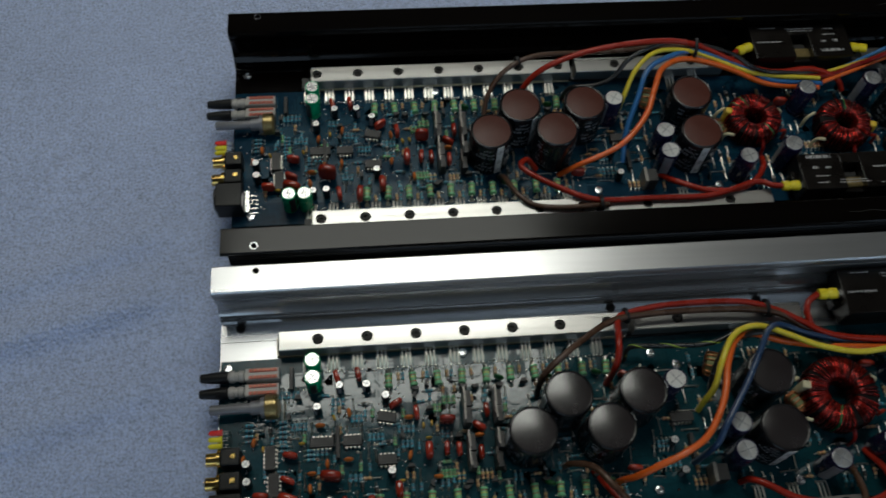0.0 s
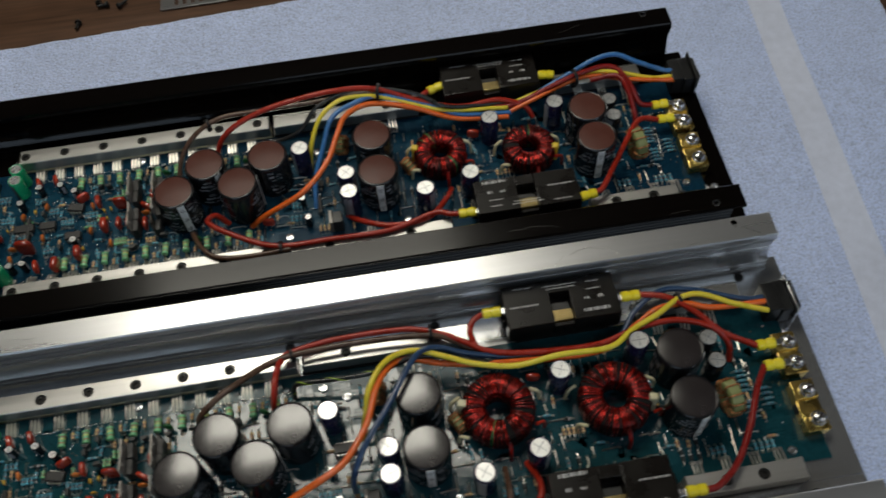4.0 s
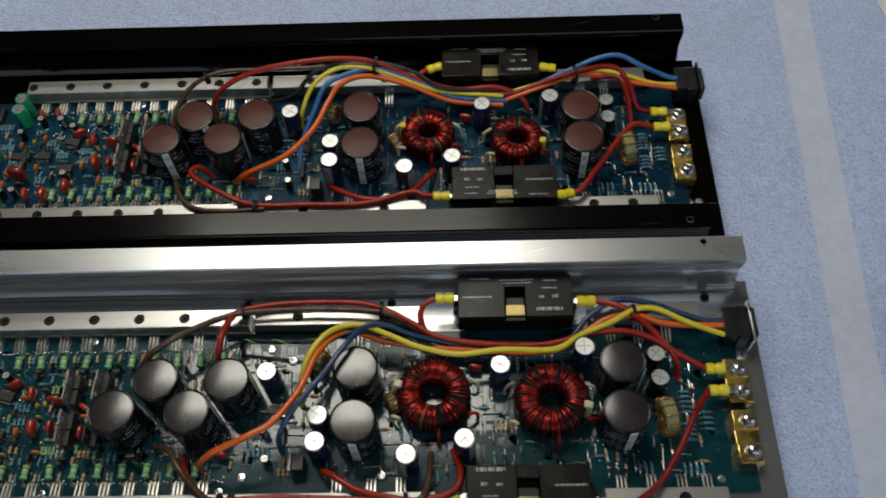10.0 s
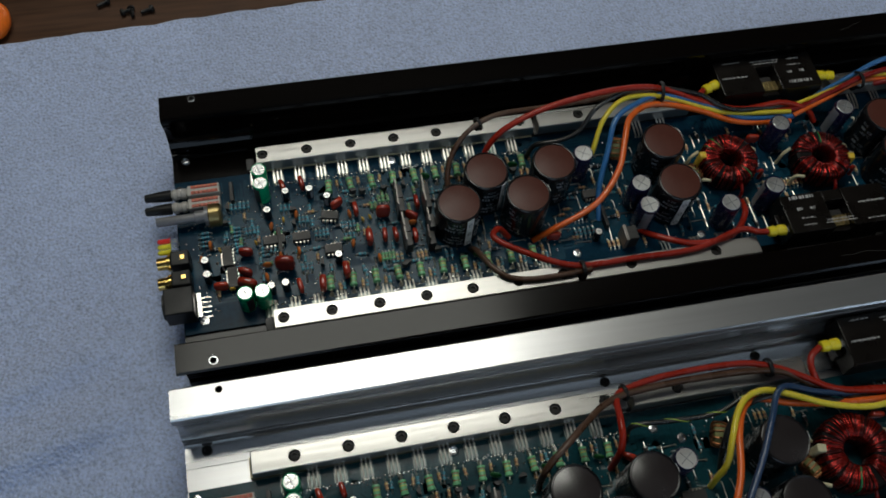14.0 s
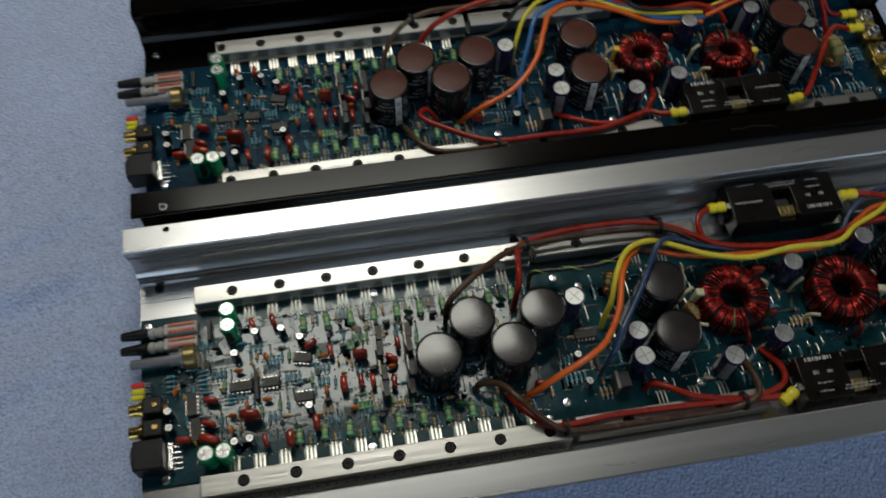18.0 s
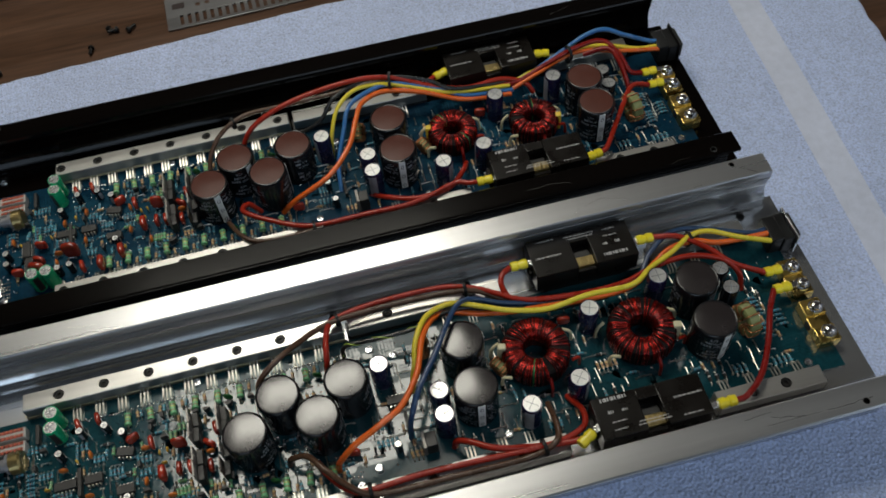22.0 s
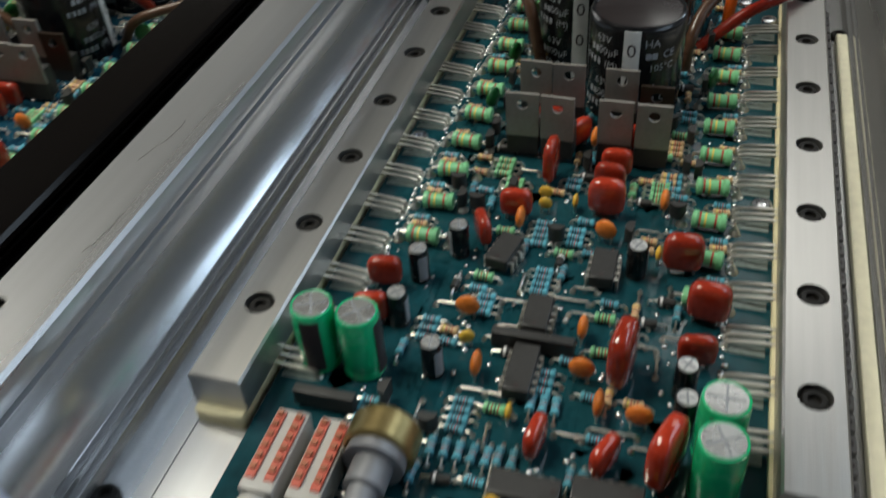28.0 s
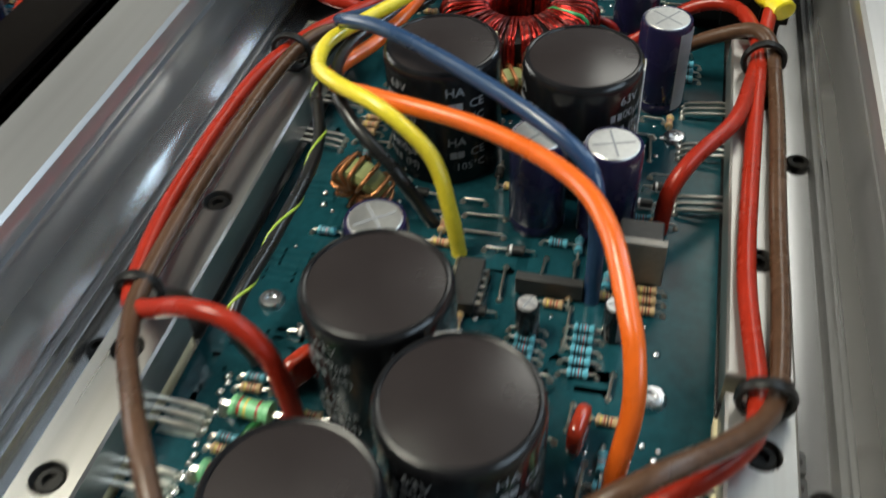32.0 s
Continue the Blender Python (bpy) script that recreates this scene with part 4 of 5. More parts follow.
    for me, x, y, a in ((chip4, 1.31, -1.65, -12), (chip4, 1.28, -2.50, 0), (chip4, 0.62, -2.08, 0), (chip7, 0.02, -2.08, 0), (chip7, -0.98, -2.32, 90), (chip7, -0.91, -2.85, 90), (chip7, 7.25, -2.05, 0)):
        chip = on("chip", me, x, y, ZB, a)
        n = 4 if me is chip4 else 5
        for k in range(n):
            for side in (0, 180):
                put("pin", shared("pin", m_pin), chip, ((k - (n - 1) / 2) * 0.08, 0.125 if side == 0 else -0.125, 0), (0, 0, side))
    for x, y0, y1 in ((0.33, -2.42, -1.78), (-0.56, -0.98, -0.50), (7.35, -2.9, -2.4)):
        bm = BM()
        box(bm, x - 0.04, x + 0.04, y0, y1, ZB + 0.03, ZB + 0.19, 0.01)
        part("strip_network", bm, EPOXY, amp, at=(0, 0, UPM))
    # driver transistors standing in two rows
    dt, db = shared("dt", lambda: m_standing_transistor(TAB)), shared("db", lambda: m_standing_transistor(TAB_SHADED))
    for x, y, a in ((2.86, -1.47, 2), (2.85, -1.81, -3), (2.88, -2.35, 1), (2.87, -2.70, 2), (3.47, -1.48, -2), (3.46, -1.81, 2), (3.45, -2.33, 0)):
        on("driver_transistor", dt, x, y, ZB, a)
    # rear driver, coloured dark brown for the shadow of the one before it
    on("driver_transistor", db, 3.40, -2.68, ZB - 0.12, 0)

    # power resistors beside the output rows, with a small one next to each
    gr = shared("gr", lambda: m_resistor(0.30, 0.075, RES_GREEN, (1, 0, 3, 1), 0.08, "power_resistor"))
    tr = shared("tr", lambda: m_resistor(0.15, 0.034, RES_TAN, (1, 2, 1, 3), 0.06, "resistor"))
    br = shared("br", lambda: m_resistor(0.15, 0.034, RES_BLUE, (2, 1, 2, 2), 0.06, "resistor"))
    lg = shared("lg", lambda: m_resistor(0.17, 0.04, RES_GREEN, (1, 2, 1, 2), 0.06, "resistor"))
    for k in range(10):
        for x, y in ((1.39 + 0.5 * k, -0.89), (1.10 + 0.5 * k, -3.30)):
            if x > 6.1:
                continue
            on("power_resistor", gr, x, y, ZB, 90 + rnd.uniform(-5, 5))
            on("resistor", tr, x + 0.2, y + (0.10 if y > -2 else -0.10), ZB, 90 + rnd.uniform(-6, 6))
            if rnd.random() < 0.65:
                on("resistor", br, x + 0.29, y + (0.10 if y > -2 else -0.10), ZB, 90 + rnd.uniform(-5, 5))
            else:
                on("small_transistor", shared("st", m_small_transistor), x + 0.24, y - (0.22 if y > -2 else -0.22), ZB, rnd.choice((0, 90, 180)))
    # groups of parallel small resistors: first place, count, step, direction
    for me, x, y, n, sx, sy, a in ((br, -0.30, -1.72, 4, -0.085, 0.0, 90), (br, -0.74, -1.60, 5, 0.0, -0.10, 0), (br, -1.40, -1.62, 4, 0.0, -0.11, 0), (br, 0.80, -1.62, 3, -0.09, 0, 90), (br, 0.95, -2.02, 4, 0.085, 0, 90),
                                   (br, 0.55, -2.80, 3, 0.1, 0, 90), (br, -0.72, -2.08, 2, 0, -0.1, 0), (br, -0.78, -2.58, 3, 0, -0.09, 0), (br, 1.55, -1.90, 4, 0.09, 0, 90), (br, 1.60, -2.20, 3, 0.09, 0, 90),
                                   (lg, 2.33, -2.84, 4, 0.08, 0, 90), (lg, 2.48, -1.36, 3, 0.10, 0, 90), (lg, 2.28, -1.51, 2, 0.10, 0, 90), (tr, 3.12, -2.92, 3, 0.09, 0, 90), (br, 2.55, -2.95, 3, 0.1, 0, 90), (br, 2.4, -2.05, 2, 0.1, 0, 90), (tr, 2.65, -2.9, 2, 0.1, 0, 90), (br, -0.45, -1.05, 5, -0.09, 0, 90),
                                   (br, 0.1, -2.25, 3, -0.09, 0.0, 90), (br, -0.2, -2.38, 3, 0, 0.09, 0), (br, 0.25, -1.25, 3, 0.1, 0, 90), (br, 6.7, -2.55, 4, 0.09, 0, 90), (br, 6.65, -2.95, 5, 0.1, 0, 90), (tr, 7.3, -3.35, 3, 0.1, 0, 90),
                                   (tr, 11.75, -2.45, 5, 0.1, 0, 90), (br, 11.2, -3.4, 4, 0.1, 0, 90), (br, 15.7, -1.75, 5, 0.0, -0.11, 0), (br, 15.7, -2.45, 4, 0, -0.11, 0), (br, 14.6, -3.35, 3, 0.12, 0, 90), (br, 15.5, -3.4, 4, 0.12, 0, 90),
                                   (tr, 9.0, -0.75, 3, 0.1, 0, 90), (br, 11.6, -0.65, 4, 0.1, 0, 90), (br, 16.1, -2.2, 4, 0, -0.12, 0), (br, 10.3, -3.5, 3, 0.12, 0, 90), (br, 3.75, -3.0, 2, 0.12, 0, 90), (tr, 4.4, -1.1, 3, 0.12, 0, 90)):
        for k in range(n):
            on("resistor", me, x + sx * k, y + sy * k, ZB, a + rnd.uniform(-4, 4))
    # loose fill between them
    dio, st = shared("dio", m_diode), shared("st", m_small_transistor)
    ja, jb = shared("ja", lambda: m_jumper(0.20, 0.05)), shared("jb", lambda: m_jumper(0.34, 0.04))

    def fill(xa, xb, ya, yb, step, chance, kinds):
        x = xa
        while x < xb:
            y = ya
            while y < yb:
                px, py = x + rnd.uniform(-0.03, 0.03), y + rnd.uniform(-0.02, 0.02)
                if rnd.random() < chance and all(math.hypot(px - a, py - b) > c + 0.03 for a, b, c in taken):
                    me = rnd.choice(kinds)
                    name = {"d": "diode", "s": "small_transistor", "j": "jumper_wire"}.get(me.name[0], "resistor")
                    on(name, me, px, py, ZB, rnd.choice((0, 90, 90)) + rnd.uniform(-4, 4))
                y += step * 0.8
            x += step
    fill(-1.25, 1.2, -3.15, -0.95, 0.135, 0.8, (br, br, tr, ja, ja, jb, dio, br, tr, ja, st, lg))
    fill(1.2, 4.0, -3.15, -0.95, 0.14, 0.55, (br, br, tr, br, ja, dio, br, tr, ja, st, lg, br))
    fill(4.2, 7.6, -3.2, -0.9, 0.16, 0.6, (br, ja, jb, dio, tr, jb))
    for a, b, r in ((*plan["toroids"][0], 0.85), (*plan["toroids"][1], 0.85), (15.22, -2.42, 0.35), (9.62, -1.95, 0.25), (8.05, -1.02, 0.25), (7.74, -3.26, 0.3)):
        taken.append((a, b, r))
    fill(7.7, 16.0, -3.4, -0.7, 0.19, 0.55, (br, ja, ja, jb, dio, tr, jb))

    # toroidal transformers
    def toroid(x, y, R, r, h, turns, mats, label, tilt=(0, 0, 0), z=0.0, core_mat=CORE, w=0.019, strands=1):
        bm = BM()
        prof = [(R - r, -h), (R - r + 0.05, -h - 0.03), (R + r - 0.05, -h - 0.03), (R + r, -h), (R + r, h), (R + r - 0.05, h + 0.03), (R - r + 0.05, h + 0.03), (R - r, h)]
        loops = [[bm.verts.new((p * math.cos(a), p * math.sin(a), q)) for p, q in prof] for a in (2 * math.pi * k / 40 for k in range(40))]
        for k in range(40):
            a, b = loops[k], loops[(k + 1) % 40]
            for j in range(8):
                bm.faces.new((a[j], b[j], b[(j + 1) % 8], a[(j + 1) % 8]))
        bmesh.ops.recalc_face_normals(bm, faces=bm.faces)
        core = part("toroid", bm, core_mat, amp, label, at=(x, y, z + UPM), turn=tilt)
        for m_index, m in enumerate(mats):
            bm = BM()
            for k in range(turns):
                kind = rnd.choices(range(len(mats)), weights=(6, 5, 0.25)[:len(mats)])[0]
                if kind != m_index:
                    continue
                for strand in range(strands):
                    a = 2 * math.pi * (k + 0.24 * strand + rnd.uniform(-0.18, 0.18)) / turns
                    a2 = a + rnd.uniform(-0.03, 0.05)
                    path = []
                    for s in range(16):
                        q = 2 * math.pi * s / 16
                        c, d = math.cos(q), math.sin(q)
                        c, d = math.copysign(abs(c) ** 0.5, c), math.copysign(abs(d) ** 0.5, d)
                        lift = w + rnd.uniform(0, 0.012)
                        p, zz = R + (r + lift) * c, (h + 0.03 + lift) * d
                        ang = a + (a2 - a) * (c + 1) / 2
                        path.append(Vector((p * math.cos(ang), p * math.sin(ang), zz)))
                    path.append(path[0].copy())
                    tube(bm, path, w, 6, ends=False)
            tagged(put("winding", data("winding", bm, m, angle=75), core), kind="stuff")
        return core

    for x, y in plan["toroids"]:
        t = toroid(x, y, 0.515 * coil, 0.215 * coil, 0.25 * coil, 104, (ENAMEL, ENAMEL_DARK, ENAMEL_GREEN), "", z=ZB + 0.36)
        bm = BM()
        box(bm, -0.84 * coil, -0.66 * coil, -0.07, 0.09, -0.28 * coil, 0.34 * coil, 0.03)
        put("tape_tab", data("tape_tab", bm, TIE_CREAM if metal is not BLACK_ANOD else TAPE_YELLOW), t, turn=(0, 0, -12 if x < 12 else 165))
    for x, y in plan["toroids"]:
        for dx, dy, a, m in ((-0.86, 0.35, 200, TIE_CREAM), (-0.80, -0.45, 150, TIE_CREAM), (0.82, -0.40, 20, W_RED), (0.84, 0.30, -20, TIE_CREAM), (0.1, -0.86, 270, W_DKRED)):
            ca, sa = math.cos(radians(a)), math.sin(radians(a))
            bm = BM()
            tube(bm, smooth_route([(x + dx * coil - 0.12 * ca, y + dy * coil - 0.12 * sa, 0.05), (x + dx * coil + 0.06 * ca, y + dy * coil + 0.06 * sa, -0.06), (x + dx * coil + 0.10 * ca, y + dy * coil + 0.10 * sa, -0.42)], 5), 0.038, 8)
            part("lead_out", bm, m, amp, at=(0, 0, UPM), angle=75)
    toroid(15.22, -2.42, 0.27, 0.10, 0.11, 11, (COPPER_DULL,), "", tilt=(0, 90, 8), z=ZB + 0.40, core_mat=CORE_YELLOW)
    toroid(9.62, -1.95, 0.13, 0.06, 0.07, 12, (COPPER_DULL,), "", tilt=(0, 80, 30), z=ZB + 0.22, core_mat=CORE_YELLOW)
    toroid(8.05, -1.02, 0.15, 0.07, 0.08, 12, (COPPER_DULL,), "", tilt=(0, 80, -20), z=ZB + 0.25, core_mat=CORE_YELLOW)

    # fuse holders with crimped wire ends
    def fuse_holder(x0, x1, y0, y1, flip):
        bm = BM()
        zt = 0.40
        xm, ym = (x0 + x1) / 2, (y0 + y1) / 2
        box(bm, x0 + 0.2, x1 - 0.2, y0 + 0.05, y1 - 0.05, -0.46, 0.02)
        holder = part("fuse_holder", bm, FUSE_BLACK, amp, at=(0, 0, UPM))
        for name, a in (("end_block", (x0, xm - 0.22, y0, y1, -0.20, zt)), ("end_block", (xm + 0.22, x1, y0, y1, -0.20, zt)),
                        ("side_rail", (xm - 0.22, xm + 0.22, y1 - 0.28 * (y1 - y0), y1, -0.20, zt - 0.02)),
                        ("mounting_tab", (x0 - 0.10, x0, ym - 0.18, ym + 0.18, -0.20, 0.12)), ("mounting_tab", (x1, x1 + 0.10, ym - 0.18, ym + 0.18, -0.20, 0.12))):
            bm = BM()
            box(bm, *a, 0.02)
            part(name, bm, FUSE_BLACK, holder)
        bm = BM()
        box(bm, xm - 0.21, xm + 0.21, ym - 0.13, ym + 0.1, 0.01, 0.14, 0.03)
        part("fuse", bm, EPOXY, holder)
        bm = BM()
        box(bm, xm - 0.21, xm + 0.21, y0 + 0.10, y0 + 0.36, 0.10, 0.26, 0.015)
        for s in (-0.11, 0.0, 0.11):
            box(bm, xm + s - 0.035, xm + s + 0.035, y0 + 0.13, y0 + 0.33, 0.26, 0.275, 0.006)
        part("fuse_clip", bm, POT_METAL, holder)
        bm = BM()
        box(bm, xm - 0.21, xm + 0.21, y0, y0 + 0.09, -0.20, 0.20, 0.015)
        part("side_rail", bm, FUSE_BLACK, holder)
        bm = BM()
        bars = [(0.44, 0.14, 0.58, 0.10), (0.50, 0.44, 0.14, 0.07), (0.80, 0.44, 0.12, 0.09), (0.58, 0.66, 0.34, 0.035), (0.62, 0.84, 0.30, 0.035),
                (-1.12, 0.46, 0.62, 0.05), (-0.98, 0.90, 0.42, 0.035), (-0.32, 0.86, 0.72, 0.035), (-0.26, 0.79, 0.62, 0.035)]
        for bx, by, w, hgt in bars:
            u0, v0 = bx, by
            xa = xm + u0 * (1 if not flip else -1)
            w2 = w * (1 if not flip else -1)
            ya = y0 + (1 - v0 if flip else v0) * (y1 - y0)
            n = max(2, int(w / (0.034 if hgt < 0.10 else 0.052)))
            for i in range(n):
                c0, c1 = xa + w2 * i / n, xa + w2 * (i + 0.6 + 0.25 * ((i * 7) % 3 - 1)) / n
                lo, hi = min(c0, c1), max(c0, c1)
                if hi > x1 - 0.03 or lo < x0 + 0.03 or (hi > xm - 0.23 and lo < xm + 0.23 and 0.36 < v0 < 0.74):
                    continue
                bm.faces.new([bm.verts.new((p, q, zt + 0.003)) for p, q in ((lo, ya), (hi, ya), (hi, ya + hgt * 0.8), (lo, ya + hgt * 0.8))])
        part("printing", bm, DIM_PRINT, holder)

    for place in plan["fuses"]:
        fuse_holder(*place)

    def crimp(x, y, z, yaw, pitch=0):
        bm = BM()
        lathe(bm, [(0.09, -0.20), (0.115, -0.19), (0.125, -0.05), (0.10, -0.02), (0.105, 0.02), (0.125, 0.06), (0.12, 0.18), (0.10, 0.20)], 14, axis="x")
        for v in bm.verts:
            v.co.z *= 0.82
        sleeve = part("crimp_sleeve", bm, CRIMP, amp, at=(x, y, z + UPM), turn=(0, pitch, yaw))
        bm = BM()
        box(bm, 0.18, 0.42, -0.07, 0.07, -0.015, 0.015, 0.01)
        part("crimp_tongue", bm, TIN, sleeve)

    for x, y, z, yaw in plan["crimps"]:
        crimp(x, y, z, yaw)

    # brass power terminals and the output connector
    bx = plan["bolt_x"]
    for ya, yb in plan["bolts"]:
        bm = BM()
        box(bm, bx - 0.29, bx + 0.19, ya - 0.24, yb + 0.24, ZB, -0.16, 0.02)
        box(bm, bx - 0.29, bx + 0.19, ya - 0.24, ya + 0.17, -0.165, -0.10, 0.015)
        box(bm, bx - 0.29, bx + 0.19, yb - 0.17, yb + 0.24, -0.165, -0.10, 0.015)
        block = part("power_terminal", bm, BRASS, amp, at=(0, 0, UPM))
        for y in (ya, yb):
            put("bolt", shared("bolt", m_bolt), block, (bx, y, -0.10), (0, 0, rnd.uniform(0, 90)))
        bm = BM()
        lathe(bm, [(0.11, 0), (0.11, 0.012), (0.002, 0.012)], 14)
        part("cable_hole", bm, EPOXY, block, at=(bx - 0.29, (ya + yb) / 2, -0.27), turn=(0, -90, 0))
    bm = BM()
    box(bm, 16.62, 16.95, -0.72, -0.04, ZB, 0.16, 0.03)
    box(bm, 16.90, 17.18, -0.76, 0.0, ZB, 0.14, 0.04)
    box(bm, 17.23, 17.34, -0.72, -0.04, -0.34, 0.14, 0.04)
    conn = part("output_connector", bm, BLACK_PLASTIC, amp, at=(0, 0, UPM))
    bm = BM()
    box(bm, 17.185, 17.225, -0.84, 0.08, -0.38, 0.22, 0.008)
    part("metal_face", bm, STEEL if metal is not BLACK_ANOD else BLACK_PLASTIC, conn)

    # controls and input sockets at the other end
    for y in (-0.62, -0.95):
        bm = BM()
        box(bm, -1.48, -0.80, y - 0.125, y + 0.125, ZB, -0.17, 0.02)
        sw = part("push_switch", bm, SWITCH_WHITE, amp, at=(0, 0, UPM))
        bm = BM()
        for s in (-1, 1):
            box(bm, -1.40, -0.84, y + s * 0.07 - 0.035, y + s * 0.07 + 0.035, -0.172, -0.150, 0.006)
        part("red_rail", bm, SWITCH_RED, sw)
        bm = BM()
        for s in (-1, 1):
            for k in range(6):
                box(bm, -1.34 + 0.09 * k, -1.30 + 0.09 * k, y + s * 0.07 - 0.02, y + s * 0.07 + 0.02, -0.16, -0.125)
        tagged(part("contact_strip", bm, CONTACT, sw), kind="stuff")
        bm = BM()
        box(bm, -1.86, -1.47, y - 0.075, y + 0.075, -0.34, -0.21, 0.02)
        lathe(bm, [(0.11, -1.80), (0.125, -1.78), (0.125, -1.70), (0.10, -1.68), (0.10, -1.62), (0.12, -1.60), (0.12, -1.52), (0.10, -1.50)], 14, axis="x", at=(0, y, -0.275))
        part("plunger", bm, SWITCH_WHITE, sw)
        bm = BM()
        lathe(bm, [(0.075, -2.38), (0.09, -2.36), (0.125, -1.96), (0.125, -1.84), (0.11, -1.82)], 16, axis="x", at=(0, y, -0.275))
        part("push_cap", bm, BLACK_PLASTIC, sw)
    bm = BM()
    lathe(bm, [(0.23, -1.06), (0.25, -1.04), (0.25, -0.84), (0.22, -0.80)], 24, axis="x", at=(0, -1.34, -0.12))
    pot = part("potentiometer", bm, POT_METAL, amp, at=(0, 0, UPM))
    bm = BM()
    lathe(bm, [(0.21, -1.14), (0.21, -1.05)], 24, axis="x", at=(0, -1.34, -0.12))
    lathe(bm, [(0.085, -2.14), (0.10, -2.11), (0.10, -1.35), (0.14, -1.34), (0.14, -1.05)], 18, axis="x", at=(0, -1.34, -0.12))
    box(bm, -2.13, -1.85, -1.35, -1.33, -0.03, -0.015)
    part("shaft", bm, POT_GREY, pot)
    for y, m in ((-1.78, LED_RED), (-1.91, LED_YELLOW), (-2.04, LED_YELLOW)):
        bm = BM()
        lathe(bm, [(0.02, -2.16), (0.05, -2.13), (0.055, -2.08), (0.055, -1.93), (0.065, -1.92), (0.065, -1.89)], 14, axis="x", at=(0, y, -0.18))
        lamp = part("indicator_lamp", bm, m, amp, at=(0, 0, UPM))
        bm = BM()
        for s in (-0.025, 0.025):
            tube(bm, [Vector((-1.9, y + s, -0.18)), Vector((-1.78, y + s, -0.2)), Vector((-1.75, y + s, -0.4))], 0.010, 6)
        part("leads", bm, LEAD, lamp)
    for y in (-2.30, -2.76):
        bm = BM()
        box(bm, -1.90, -1.52, y - 0.17, y + 0.17, ZB, 0.0, 0.03)
        jack = part("phono_socket", bm, BLACK_PLASTIC, amp, at=(0, 0, UPM))
        bm = BM()
        lathe(bm, [(0.10, -2.18), (0.128, -2.18), (0.13, -1.98), (0.17, -1.97), (0.17, -1.91), (0.12, -1.90)], 20, axis="x", at=(0, y, -0.19))
        part("gold_barrel", bm, GOLD, jack)
        bm = BM()
        lathe(bm, [(0.098, -2.172), (0.04, -2.171), (0.002, -2.171)], 16, axis="x", at=(0, y, -0.19))
        part("insert", bm, EPOXY, jack)
        bm = BM()
        box(bm, -1.70, -1.60, y - 0.05, y + 0.05, -0.01, 0.03, 0.008)
        part("ground_tab", bm, GOLD, jack)
    bm = BM()
    box(bm, -2.06, -1.48, -3.62, -3.03, ZB, 0.13, 0.03)
    din = part("multi_pin_socket", bm, BLACK_PLASTIC, amp, at=(0, 0, UPM))
    bm = BM()
    lathe(bm, [(0.24, -2.09), (0.26, -2.09), (0.26, -2.05), (0.22, -2.05), (0.22, -2.085), (0.215, -2.06), (0.002, -2.06)], 24, axis="x", at=(0, -3.32, -0.12))
    part("socket_ring", bm, EPOXY, din)
    bm = BM()
    box(bm, -1.46, -1.36, -3.60, -3.05, ZB, -0.20, 0.01)
    for k in range(5):
        box(bm, -1.36, -1.20, -3.55 + 0.11 * k, -3.53 + 0.11 * k, ZB, ZB + 0.03)
    tagged(part("solder_tab", bm, TIN, din), kind="stuff")
    # voltage regulator near the orange wire
    bm = BM()
    box(bm, 7.62, 7.86, -3.42, -3.10, ZB, ZB + 0.42, 0.02)
    reg = part("regulator", bm, EPOXY, amp, at=(0, 0, UPM))
    bm = BM()
    box(bm, 7.55, 7.62, -3.45, -3.07, ZB + 0.05, ZB + 0.46, 0.01)
    part("tab", bm, TAB, reg)

    # wiring harness
    for m, r, route in wires:
        bm = BM()
        tube(bm, smooth_route(route, 7), r, 10)
        part("wire", bm, m, amp, at=(0, 0, UPM), angle=75)
    return amp


def ledge_screw():
    bm = BM()
    return lathe(bm, [(0.10, -0.01), (0.10, 0.03), (0.085, 0.045), (0.05, 0.05), (0.045, 0.01), (0.003, 0.01)], 16)


def zip_tie(amp, x, y, z, R, yaw, tilt=0):
    bm = BM()
    ring(bm, R, 0.028, 18, 6)
    for v in bm.verts:
        v.co.z *= 1.6
    box(bm, R - 0.02, R + 0.14, -0.07, 0.07, -0.06, 0.06, 0.015)
    tube(bm, [Vector((R + 0.08, 0, 0)), Vector((R + 0.22, 0.06, 0.03)), Vector((R + 0.32, 0.16, 0.05))], 0.02, 6)
    part("cable_tie", bm, BLACK_PLASTIC, amp, at=(x, y, z + UPM), turn=(tilt, 90, yaw), angle=50)


